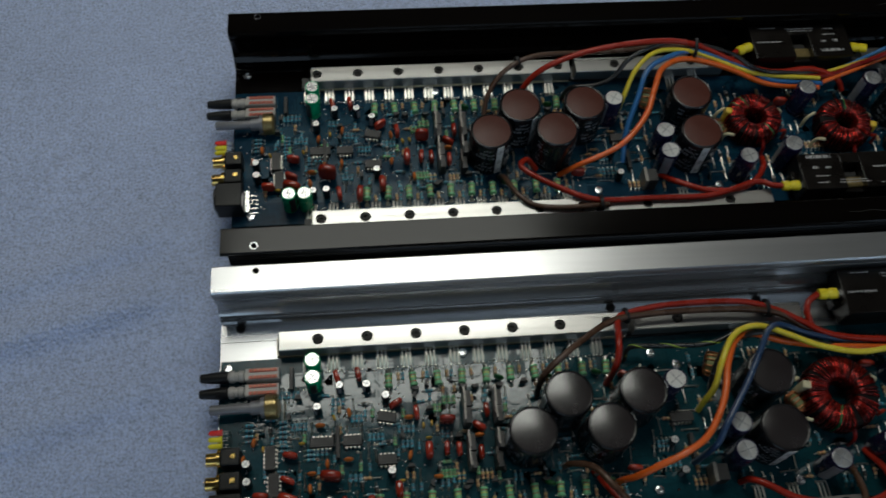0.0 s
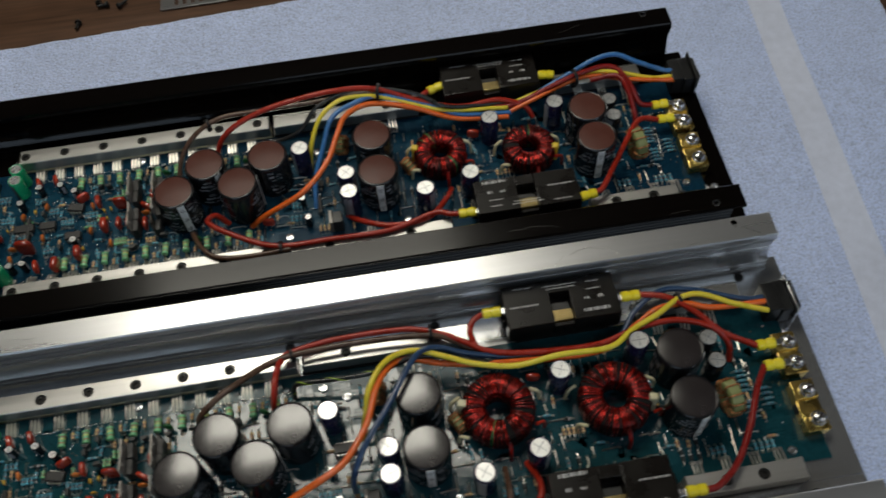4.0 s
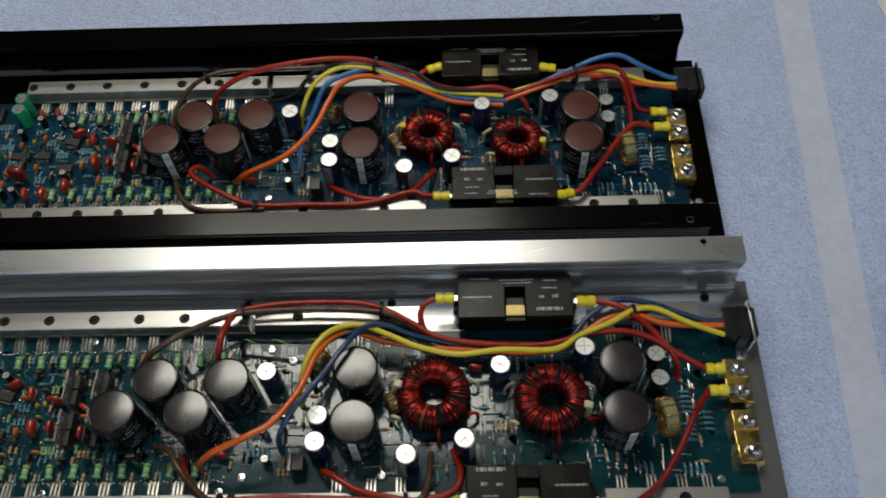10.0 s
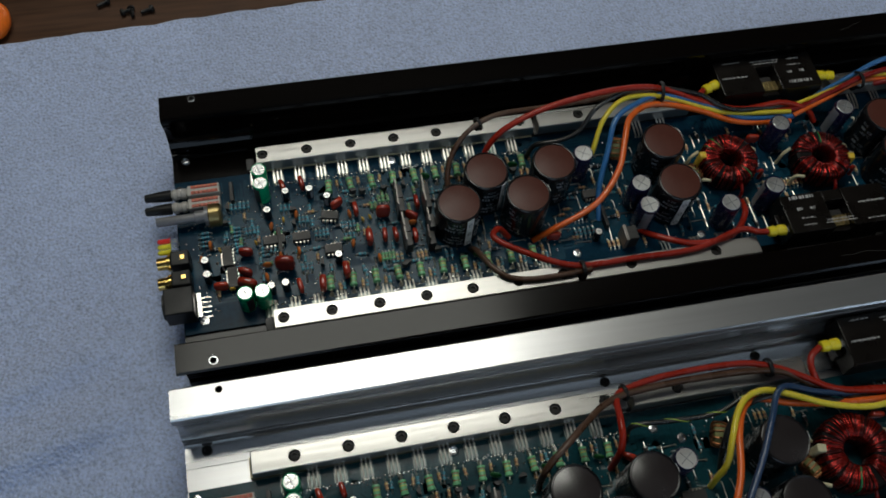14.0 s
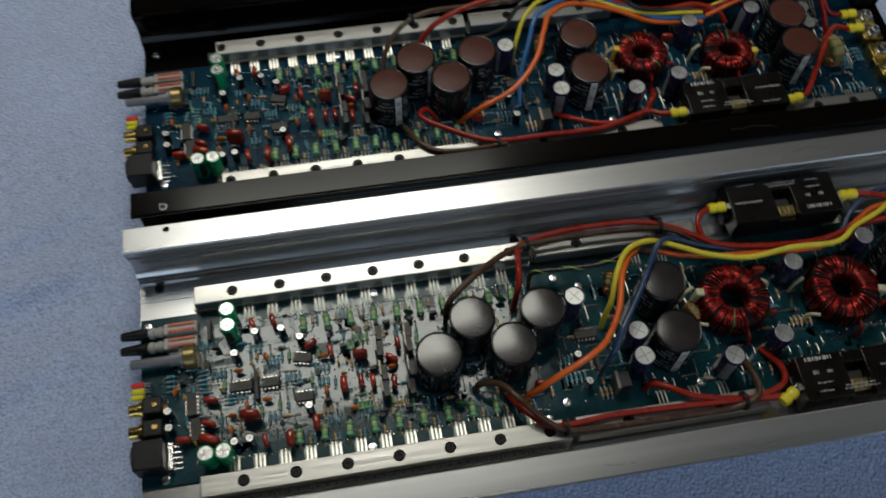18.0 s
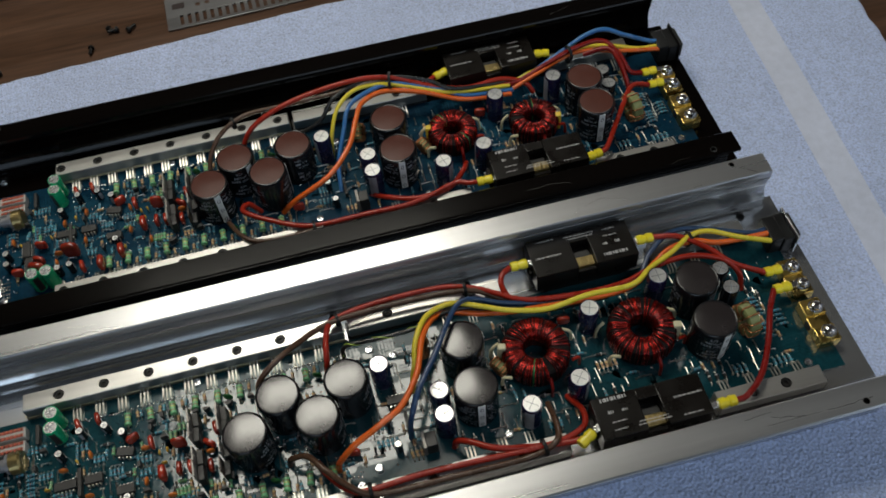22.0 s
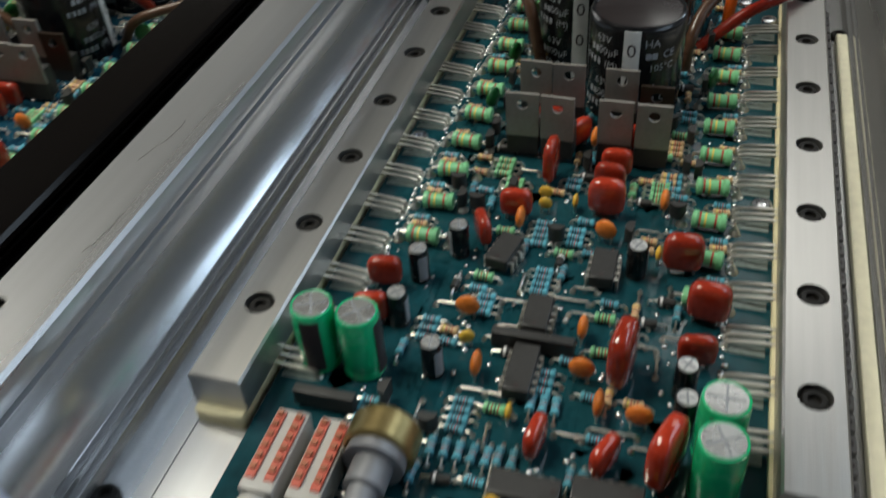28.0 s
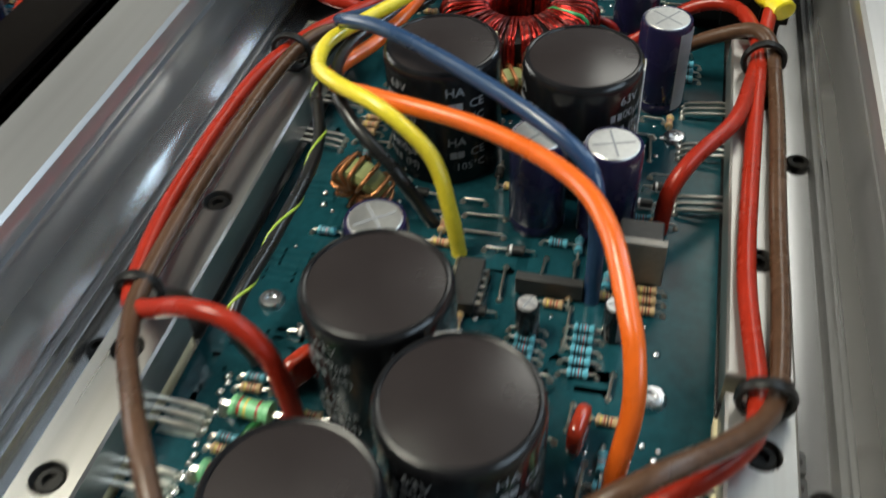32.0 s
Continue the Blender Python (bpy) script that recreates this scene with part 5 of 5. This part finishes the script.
# ---- the two amplifiers ----
SILVER_PLAN = {
    "squeeze": False, "base_end": 17.47, "board_end": 16.95, "sides": (0.08, 0.0), "flange_holes": (-1.15, 16.3), "bolt_x": 16.84,
    "ledge_screws": ((-1.62, 0.50), (16.5, 0.50), (-1.7, -4.48), (6.0, -4.53), (9.3, -4.50), (16.4, -4.50), (6.25, 0.49), (9.5, 0.49)),
    "bars": ((-0.01, -0.80, 6.42, range(7)), (-4.08, -0.82, 6.42, range(7)), (-0.01, 6.55, 10.2, (7.5, 9.5)), (-0.01, 13.9, 16.2, (15.0,)), (-4.08, 6.55, 10.5, (7.6, 9.5)), (-4.06, 13.8, 16.2, (14.6, 15.35))),
    "large": ((4.05, -2.38), (4.83, -1.71), (5.56, -2.40), (6.29, -1.73), (8.90, -1.52), (8.90, -2.65), (14.32, -1.47), (14.29, -2.53)),
    "medium": ((7.04, -1.48), (8.15, -2.43), (8.13, -2.98), (9.94, -3.26), (11.09, -2.96), (11.85, -1.41), (13.60, -1.04)),
    "lesser": ((15.08, -1.16), (15.10, -1.69)), "toroids": ((10.47, -1.88), (12.89, -2.03)),
    "fuses": ((11.00, 13.46, -0.31, 0.70, False), (11.12, 13.5, -4.42, -3.48, True)),
    "crimps": ((10.72, 0.22, 0.28, 0), (13.75, 0.10, 0.28, 180), (13.88, -4.23, 0.26, 180), (10.83, -4.20, 0.22, 30), (16.34, -1.38, -0.02, 0), (16.34, -1.86, -0.02, 0)),
    "bolts": ((-1.86, -1.38), (-3.13, -2.50)),
}
BLACK_PLAN = {
    "squeeze": True, "base_end": 17.32, "board_end": 16.62, "sides": (-0.08, 0.17), "flange_holes": (-1.10, 16.2), "bolt_x": 16.60,
    "ledge_screws": ((-1.50, 0.34), (16.62, -3.72), (16.85, -3.72), (-1.55, -4.30), (9.4, 0.36)),
    "bars": ((-0.05, 0.05, 6.30, [0.20 + 0.967 * k for k in range(7)]), (-3.98, 0.02, 6.30, [0.22 + 0.965 * k for k in range(7)]), (-0.05, 6.42, 10.1, (7.4, 9.3)), (-0.05, 13.7, 15.9, (14.8,)), (-3.98, 6.42, 10.4, (7.5, 9.4)), (-3.98, 13.7, 15.8, (14.3, 15.2))),
    "large": ((4.08, -2.34), (4.81, -1.66), (5.56, -2.35), (6.30, -1.66), (8.83, -1.50), (8.85, -2.57), (14.11, -1.60), (14.11, -2.54)),
    "medium": ((7.06, -1.41), (8.10, -2.35), (8.11, -2.90), (9.89, -3.13), (11.01, -2.86), (11.75, -1.31), (13.42, -1.11)),
    "lesser": ((14.80, -1.15), (14.79, -1.67)), "toroids": ((10.43, -1.86), (12.59, -2.10)),
    "fuses": ((10.78, 13.22, -0.36, 0.62, False), (11.00, 13.42, -4.06, -3.13, True)),
    "crimps": ((10.59, 0.03, 0.28, 20), (13.45, -0.05, 0.28, 170), (13.62, -3.88, 0.26, 190), (10.76, -3.84, 0.22, 0), (16.12, -1.30, -0.02, 0), (16.14, -1.77, -0.02, 0)),
    "bolts": ((-1.88, -1.39), (-3.05, -2.50)),
}
WIRE = 0.067


def twisted(route, radius):
    """A stripe that winds round a wire."""
    base = smooth_route(route, 9)
    return [tuple(p + radius * Vector((0, math.cos(0.75 * k), math.sin(0.75 * k)))) for k, p in enumerate(base)]


SILVER_WIRES = [
    (W_BROWN, WIRE, [(4.38, -1.38, -0.40), (4.39, -1.29, 0.06), (4.49, -1.17, 0.46), (4.96, -0.82, 0.58), (5.50, -0.42, 0.42), (5.90, -0.17, 0.30), (6.47, -0.02, 0.26), (7.92, 0.03, 0.25), (9.40, -0.08, 0.24), (10.14, -0.44, 0.10), (10.86, -0.80, 0.05), (12.04, -1.00, 0.05)]),
    (W_RED, WIRE, [(5.86, -1.22, -0.40), (5.90, -1.16, 0.0), (5.95, -1.06, 0.30), (6.00, -0.83, 0.48), (6.05, -0.51, 0.46), (6.15, -0.10, 0.26), (6.40, 0.08, 0.20), (7.34, 0.21, 0.20), (8.81, 0.19, 0.20), (9.54, -0.05, 0.22), (10.02, -0.32, 0.20), (10.62, -0.66, 0.18), (11.81, -0.85, 0.18), (12.88, -0.86, 0.20), (13.72, -0.68, 0.28), (14.55, -0.65, 0.30), (15.24, -0.91, 0.25), (15.55, -1.24, 0.05), (15.60, -1.45, -0.40)]),
    (W_YELLOW, 0.062, [(7.66, -1.90, -0.40), (7.68, -1.84, 0.0), (7.79, -1.69, 0.44), (7.92, -1.31, 0.72), (8.20, -0.85, 0.72), (8.55, -0.58, 0.62), (8.99, -0.53, 0.58), (9.58, -0.74, 0.50), (10.16, -0.98, 0.45), (10.98, -1.15, 0.42), (11.91, -1.10, 0.50), (12.97, -1.08, 0.42), (13.55, -0.75, 0.38), (14.20, -0.48, 0.40), (14.71, -0.20, 0.40), (15.19, -0.18, 0.40), (15.88, -0.45, 0.25), (16.62, -0.66, 0.08)]),
    (W_ORANGE, WIRE, [(5.72, -3.26, -0.40), (5.76, -3.27, -0.05), (5.90, -3.31, 0.32), (6.06, -3.29, 0.56), (6.29, -3.22, 0.72), (6.83, -3.03, 0.88), (7.33, -2.71, 0.83), (7.79, -2.05, 0.76), (8.08, -1.26, 0.70), (8.42, -0.76, 0.54), (8.86, -0.62, 0.40), (9.56, -0.80, 0.30), (10.86, -0.95, 0.20), (12.87, -0.98, 0.10), (13.72, -0.55, 0.16), (14.23, -0.30, 0.24), (14.84, -0.28, 0.28), (15.41, -0.45, 0.22), (16.69, -0.45, 0.08)]),
    (W_BLUE, 0.062, [(7.36, -2.96, -0.40), (7.40, -2.95, 0.30), (7.51, -2.86, 0.72), (7.74, -2.49, 0.90), (8.27, -1.78, 0.92), (8.71, -1.11, 0.90), (9.05, -0.66, 0.74), (9.45, -0.50, 0.50), (10.15, -0.66, 0.25), (11.33, -0.80, 0.02), (13.12, -0.80, 0.02), (13.77, -0.23, 0.16), (14.40, 0.11, 0.26), (15.12, 0.04, 0.22), (16.2, -0.30, 0.08), (16.64, -0.32, 0.06)]),
    (W_BLACK, 0.05, [(6.30, -0.75, -0.35), (6.40, -0.60, 0.0), (7.12, -0.66, 0.10), (7.99, -0.70, 0.22), (8.61, -0.50, 0.36), (9.09, -0.44, 0.40), (9.91, -0.60, 0.26), (10.85, -0.90, -0.05), (12.5, -0.95, -0.1)]),
    (W_STRIPE, 0.013, twisted([(6.30, -0.75, -0.35), (6.40, -0.60, 0.0), (7.12, -0.66, 0.10), (7.99, -0.70, 0.22), (8.61, -0.50, 0.36)], 0.046)),
    (W_BLACK, 0.055, [(7.95, -1.62, -0.40), (7.92, -1.35, 0.15), (8.12, -0.98, 0.42), (8.55, -0.70, 0.48), (9.2, -0.62, 0.42), (10.1, -0.84, 0.3), (11.2, -1.0, 0.1)]),
    (W_RED, WIRE, [(10.50, 0.22, 0.28), (10.25, 0.05, 0.27), (10.20, -0.25, 0.20), (10.44, -0.58, 0.06), (11.33, -0.72, 0.02), (12.53, -0.80, 0.02), (13.4, -0.75, 0.05)]),
    (W_RED, WIRE, [(13.95, 0.10, 0.28), (14.48, -0.12, 0.38), (15.02, -0.60, 0.35), (15.45, -1.05, 0.20), (16.14, -1.38, -0.01)]),
    (W_DKRED, WIRE, [(16.14, -1.86, -0.02), (15.78, -2.35, 0.10), (15.34, -3.14, 0.15), (14.85, -3.82, 0.20), (14.35, -4.20, 0.27), (14.08, -4.25, 0.26)]),
    (W_RED, WIRE, [(8.20, -3.40, -0.40), (8.26, -3.43, -0.05), (8.50, -3.58, 0.12), (9.0, -3.88, 0.16), (9.68, -4.02, 0.10), (10.3, -4.12, 0.12), (10.72, -4.18, 0.18)]),
    (W_RED, WIRE, [(5.32, -2.98, -0.38), (5.50, -3.45, 0.0), (5.85, -3.90, 0.12), (6.25, -4.04, 0.12), (7.40, -3.98, 0.08), (9.05, -4.04, 0.09), (10.15, -4.08, 0.12), (10.85, -3.90, 0.10), (11.0, -3.50, 0.0), (10.86, -2.95, -0.35)]),
    (W_BROWN, WIRE, [(4.72, -2.86, -0.38), (4.84, -2.90, 0.0), (5.18, -3.05, 0.26), (5.47, -3.45, 0.40), (5.85, -3.87, 0.30), (6.25, -4.12, 0.14), (6.9, -4.19, 0.08), (7.96, -4.20, 0.08), (9.6, -4.22, 0.08), (10.2, -4.10, 0.24), (10.36, -3.7, 0.08), (10.40, -3.0, -0.35)]),
]
BLACK_WIRES = [
    (W_RED, WIRE, [(5.01, -0.95, -0.35), (5.05, -0.78, 0.15), (5.52, -0.57, 0.60), (6.55, -0.34, 0.88), (8.09, -0.19, 0.98), (9.17, -0.17, 0.78), (10.13, -0.45, 0.46), (11.10, -0.68, 0.28), (12.09, -0.64, 0.28), (12.72, -0.85, 0.14), (12.92, -1.05, -0.1)]),
    (W_BROWN, 0.06, [(4.06, -1.95, -0.35), (4.10, -1.2, 0.15), (4.51, -0.62, 0.50), (5.23, -0.28, 0.68), (6.32, -0.15, 0.60), (7.45, -0.12, 0.60), (8.86, -0.10, 0.62), (10.2, -0.55, 0.34), (11.2, -0.76, 0.14)]),
    (W_YELLOW, 0.055, [(7.22, -1.49, -0.40), (7.34, -1.30, 0.30), (7.65, -0.77, 0.70), (8.20, -0.34, 0.78), (8.90, -0.28, 0.72), (9.58, -0.38, 0.54), (10.26, -0.60, 0.36), (10.95, -0.76, 0.26), (12.3, -0.84, 0.16)]),
    (W_LTBLUE, 0.062, [(7.24, -2.72, -0.40), (7.33, -2.12, 0.0), (7.64, -1.41, 0.40), (7.93, -0.79, 0.66), (8.48, -0.45, 0.70), (9.17, -0.27, 0.66), (10.27, -0.52, 0.40), (11.10, -0.84, 0.16), (12.4, -0.92, 0.06)]),
    (W_ORANGE, WIRE, [(5.68, -2.98, -0.38), (6.05, -2.98, -0.02), (7.03, -2.68, 0.30), (7.69, -2.02, 0.50), (8.02, -1.28, 0.62), (8.30, -0.75, 0.66), (8.95, -0.45, 0.60), (9.99, -0.60, 0.38), (11.0, -0.90, 0.10), (12.3, -1.0, 0.0)]),
    (W_BLACK, 0.055, [(6.04, -0.78, -0.35), (6.2, -0.76, 0.05), (6.72, -0.83, 0.20), (7.17, -0.76, 0.40), (7.63, -0.40, 0.72), (8.61, -0.14, 0.86), (10.00, -0.30, 0.60), (10.82, -0.72, 0.38), (12.36, -0.66, 0.16)]),
    (W_DKRED, WIRE, [(10.96, -0.60, 0.14), (12.36, -0.78, 0.16), (13.35, -0.58, 0.36), (14.20, -0.34, 0.48), (15.05, -0.24, 0.48), (15.40, -0.72, 0.36), (15.60, -1.22, 0.05), (15.92, -1.32, -0.01)]),
    (W_ORANGE, 0.055, [(12.36, -0.94, 0.12), (13.20, -0.70, 0.28), (14.07, -0.40, 0.34), (14.63, -0.38, 0.36), (15.44, -0.60, 0.30), (16.66, -0.66, 0.08)]),
    (W_YELLOW, 0.055, [(12.51, -0.60, 0.04), (13.49, -0.46, 0.28), (14.49, -0.26, 0.40), (15.30, -0.45, 0.40), (16.05, -0.55, 0.18), (16.64, -0.52, 0.08)]),
    (W_LTBLUE, 0.06, [(13.08, -0.46, 0.10), (13.93, -0.22, 0.36), (14.64, -0.03, 0.58), (15.20, -0.02, 0.66), (15.75, -0.22, 0.48), (16.4, -0.35, 0.20), (16.66, -0.36, 0.12)]),
    (W_RED, WIRE, [(15.94, -1.80, -0.02), (15.40, -1.90, 0.20), (14.95, -2.47, 0.26), (14.45, -3.20, 0.28), (14.0, -3.85, 0.28), (13.8, -3.95, 0.26)]),
    (W_DKRED, WIRE, [(14.5, -0.45, 0.3), (15.1, -0.6, 0.5), (15.3, -1.0, 0.4), (15.4, -1.6, 0.0), (15.4, -1.9, -0.35)]),
    (W_RED, WIRE, [(7.96, -3.04, -0.38), (8.25, -3.50, -0.05), (9.0, -3.88, 0.07), (9.85, -3.80, 0.06), (10.35, -3.3, 0.0), (10.56, -2.80, -0.3)]),
    (W_RED, WIRE, [(5.15, -2.85, -0.3), (4.90, -2.80, 0.05), (4.75, -3.05, 0.12), (5.31, -3.50, 0.12), (6.29, -3.98, 0.09), (7.61, -4.02, 0.09), (8.93, -4.02, 0.09), (10.0, -3.75, 0.14), (10.35, -3.88, 0.18), (10.58, -3.94, 0.22)]),
    (W_BROWN, 0.06, [(4.3, -2.95, -0.38), (4.35, -3.2, -0.05), (4.6, -3.75, 0.07), (4.95, -4.05, 0.07), (5.6, -4.15, 0.08), (6.6, -4.12, 0.08)]),
    (W_RED, WIRE, [(10.40, 0.00, 0.28), (10.25, -0.12, 0.27), (10.3, -0.35, 0.2), (10.7, -0.55, 0.08), (12.0, -0.55, 0.0)]),
]
# the black harness lies a little closer in than the silver one
BLACK_WIRES = [(m, r, [(x, 0.965 * y - 0.03, z) for x, y, z in route]) for m, r, route in BLACK_WIRES]
silver = build_amplifier("opened bare-aluminium car amplifier lying upside down on the towel", ALU_CAST, ALU, BOARD, CAP_TOP, SILVER_WIRES, (0, 0), 0, (-90, -84, 110, 100, 90, 0, 60, 12), 3, -2.03, 17.15, 1.0, SILVER_PLAN)
black = build_amplifier("opened black-anodised car amplifier lying upside down on the towel", BLACK_ANOD, ALU, BOARD_DARK, CAP_TOP_BROWN, BLACK_WIRES, (-0.10, 6.76), 0.0, (20, 40, 100, 160, 120, 0, 80, 0), 4, -1.78, 16.85, 0.84, BLACK_PLAN)
for x, y, z, R, yaw in ((6.36, 0.03, 0.18, 0.15, 10), (9.35, 0.02, 0.18, 0.17, 0), (6.30, -4.08, 0.13, 0.16, 0), (9.95, -4.12, 0.13, 0.17, 5), (14.72, -0.20, 0.32, 0.15, 10)):
    zip_tie(silver, x, y, z, R, yaw)
for x, y, z, R, yaw in ((9.15, -0.24, 0.72, 0.21, -10), (14.1, -0.38, 0.40, 0.19, 10), (6.4, -4.0, 0.10, 0.18, 0), (4.9, -0.36, 0.62, 0.09, 30)):
    zip_tie(black, x, y, z, R, yaw)


# ---- things on the table behind the towel ----
def build_plate():
    plate = tagged(new("end_plate"), "bare metal end plate with slots lying on the table", "metal plate")
    plate.location = (3.0 * U, 12.85 * U, 0.0005)
    plate.rotation_euler = (0, 0, radians(1.5))
    W, D, T = 5.15, 2.1, 0.05
    # ladder of strips leaves real slots and holes
    bm = BM()
    x_slots = [0.42 + 0.245 * k for k in range(18)]
    box(bm, 0, W, 0, 0.14, 0, T, 0.01)
    box(bm, 0, x_slots[0], 0.141, 0.60, 0, T)
    for a, b in zip(x_slots, x_slots[1:]):
        box(bm, a + 0.12, b, 0.141, 0.60, 0, T)
    box(bm, x_slots[-1] + 0.12, W, 0.141, 0.60, 0, T)
    box(bm, 0, W, 0.601, D, 0, T, 0.01)
    part("plate", bm, PLATE, plate)
    for x, y, r in ((1.05, 0.98, 0.09), (1.35, 0.98, 0.09), (1.75, 1.1, 0.08), (2.45, 1.0, 0.16), (2.85, 1.02, 0.16), (3.35, 1.1, 0.2), (2.05, 0.95, 0.04), (2.15, 0.95, 0.04), (2.25, 0.95, 0.04)):
        bm = BM()
        lathe(bm, [(r, 0), (r, 0.004), (0.002, 0.004)], 18)
        part("hole", bm, WOOD, plate, at=(x, y, T))
        bm = BM()
        ring(bm, r, 0.012, 18, 6)
        part("rim", bm, PLATE, plate, at=(x, y, T))
    bm = BM()
    box(bm, 0.22, 0.62, 0.95, 1.22, T, T + 0.006)
    part("printed_patch", bm, BAND_DARK, plate)


build_plate()


def build_table_screws():
    bm = BM()
    lathe(bm, [(0.04, -0.25), (0.05, -0.24), (0.05, 0), (0.10, 0.005), (0.10, 0.06), (0.07, 0.10)], 12, axis="x", at=(0, 0, 0.10))
    me = data("machine_screw", bm, BLACK_STEEL)
    for x, y, a in ((-3.4, 12.9, 30), (-2.95, 12.5, 200), (-2.78, 12.55, 100), (-2.31, 12.5, 20), (0.56, 12.75, 80), (1.16, 13.5, 140), (1.35, 13.4, 10), (1.79, 13.3, 220)):
        s = put("machine_screw", me, None, (x, y, 0.0), (0, 0, a))
        tagged(s, "loose black machine screw lying on the brown table", "screw", "loose screws")


build_table_screws()


def build_clamp():
    clamp = tagged(new("spring_clamp"), "black tool with a bright orange plastic tip on the table", "clamp")
    clamp.location = (-5.9 * U, 12.55 * U, 0.0)
    clamp.rotation_euler = (0, 0, radians(8))
    bm = BM()
    arc = [Vector((-0.24 + 0.22 * math.cos(a), 0.36 * math.sin(a), 0.26)) for a in (radians(-110 + 220 * k / 12) for k in range(13))]
    tube(bm, arc, [0.20, 0.25, 0.26, 0.26, 0.26, 0.26, 0.26, 0.26, 0.26, 0.26, 0.26, 0.25, 0.20], 12)
    part("orange_pad", bm, CLAMP_ORANGE, clamp, angle=60)
    bm = BM()
    box(bm, -0.06, 0.0, -0.10, 0.10, 0.49, 0.525, 0.01)
    part("pad_slot", bm, EPOXY, clamp)
    bm = BM()
    tube(bm, [Vector((-1.2, -0.1, 0.25)), Vector((-0.3, 0.0, 0.25))], 0.09, 10)
    part("pin", bm, STEEL, clamp)
    bm = BM()
    box(bm, -4.5, -0.9, -0.9, 1.9, 0.0, 0.55, 0.12)
    box(bm, -2.2, 1.0, 0.95, 1.9, 0.0, 0.5, 0.12)
    part("handle", bm, BLACK_PLASTIC, clamp)


build_clamp()


def build_far_things():
    tray = tagged(new("metal_bracket"), "grey metal bracket lying at the back of the table", "bracket")
    tray.location = (-1.6 * U, 16.2 * U, 0)
    bm = BM()
    box(bm, -2.5, 1.0, 0, 3.0, 0, 0.12, 0.03)
    box(bm, -2.5, 1.0, 0, 0.12, 0.12, 0.5, 0.02)
    part("bracket_plate", bm, PLATE, tray)
    tag = tagged(new("paper_tag"), "small white folded paper tag at the edge of the towel", "paper")
    tag.location = (23.25 * U, 9.7 * U, 0.006)
    tag.rotation_euler = (0, 0, radians(100))
    bm = BM()
    box(bm, -0.5, 0.5, -0.22, 0.22, 0.02, 0.05, 0.01)
    part("sheet", bm, WHITE_PAPER, tag)


build_far_things()


def hanging_fixture(at, sx, sy):
    fixture = tagged(new("hanging_light"), "long rectangular hanging light with a white housing", "hanging light")
    fixture.location = at
    for name, a in (("frame_long", (-sx / 2 - 0.03, sx / 2 + 0.03, sy / 2, sy / 2 + 0.03)), ("frame_long", (-sx / 2 - 0.03, sx / 2 + 0.03, -sy / 2 - 0.03, -sy / 2)),
                    ("frame_short", (-sx / 2 - 0.03, -sx / 2, -sy / 2, sy / 2)), ("frame_short", (sx / 2, sx / 2 + 0.03, -sy / 2, sy / 2))):
        bm = BM()
        box(bm, a[0] / U, a[1] / U, a[2] / U, a[3] / U, -0.01 / U, 0.06 / U, 0.05)
        part(name, bm, WHITE_PAPER, fixture)
    bm = BM()
    box(bm, -sx / 2 / U, sx / 2 / U, -sy / 2 / U, sy / 2 / U, 0.03 / U, 0.058 / U)
    part("housing", bm, WHITE_PAPER, fixture)
    for s in (-1, 1):
        bm = BM()
        tube(bm, [Vector((s * sx * 0.4 / U, 0, 0.05 / U)), Vector((s * sx * 0.4 / U, 0, (CEIL - at[2]) / U))], 0.08, 8)
        part("cord", bm, WHITE_PAPER, fixture)


hanging_fixture((0.08, 0.59, HANG), 0.71, 0.67)
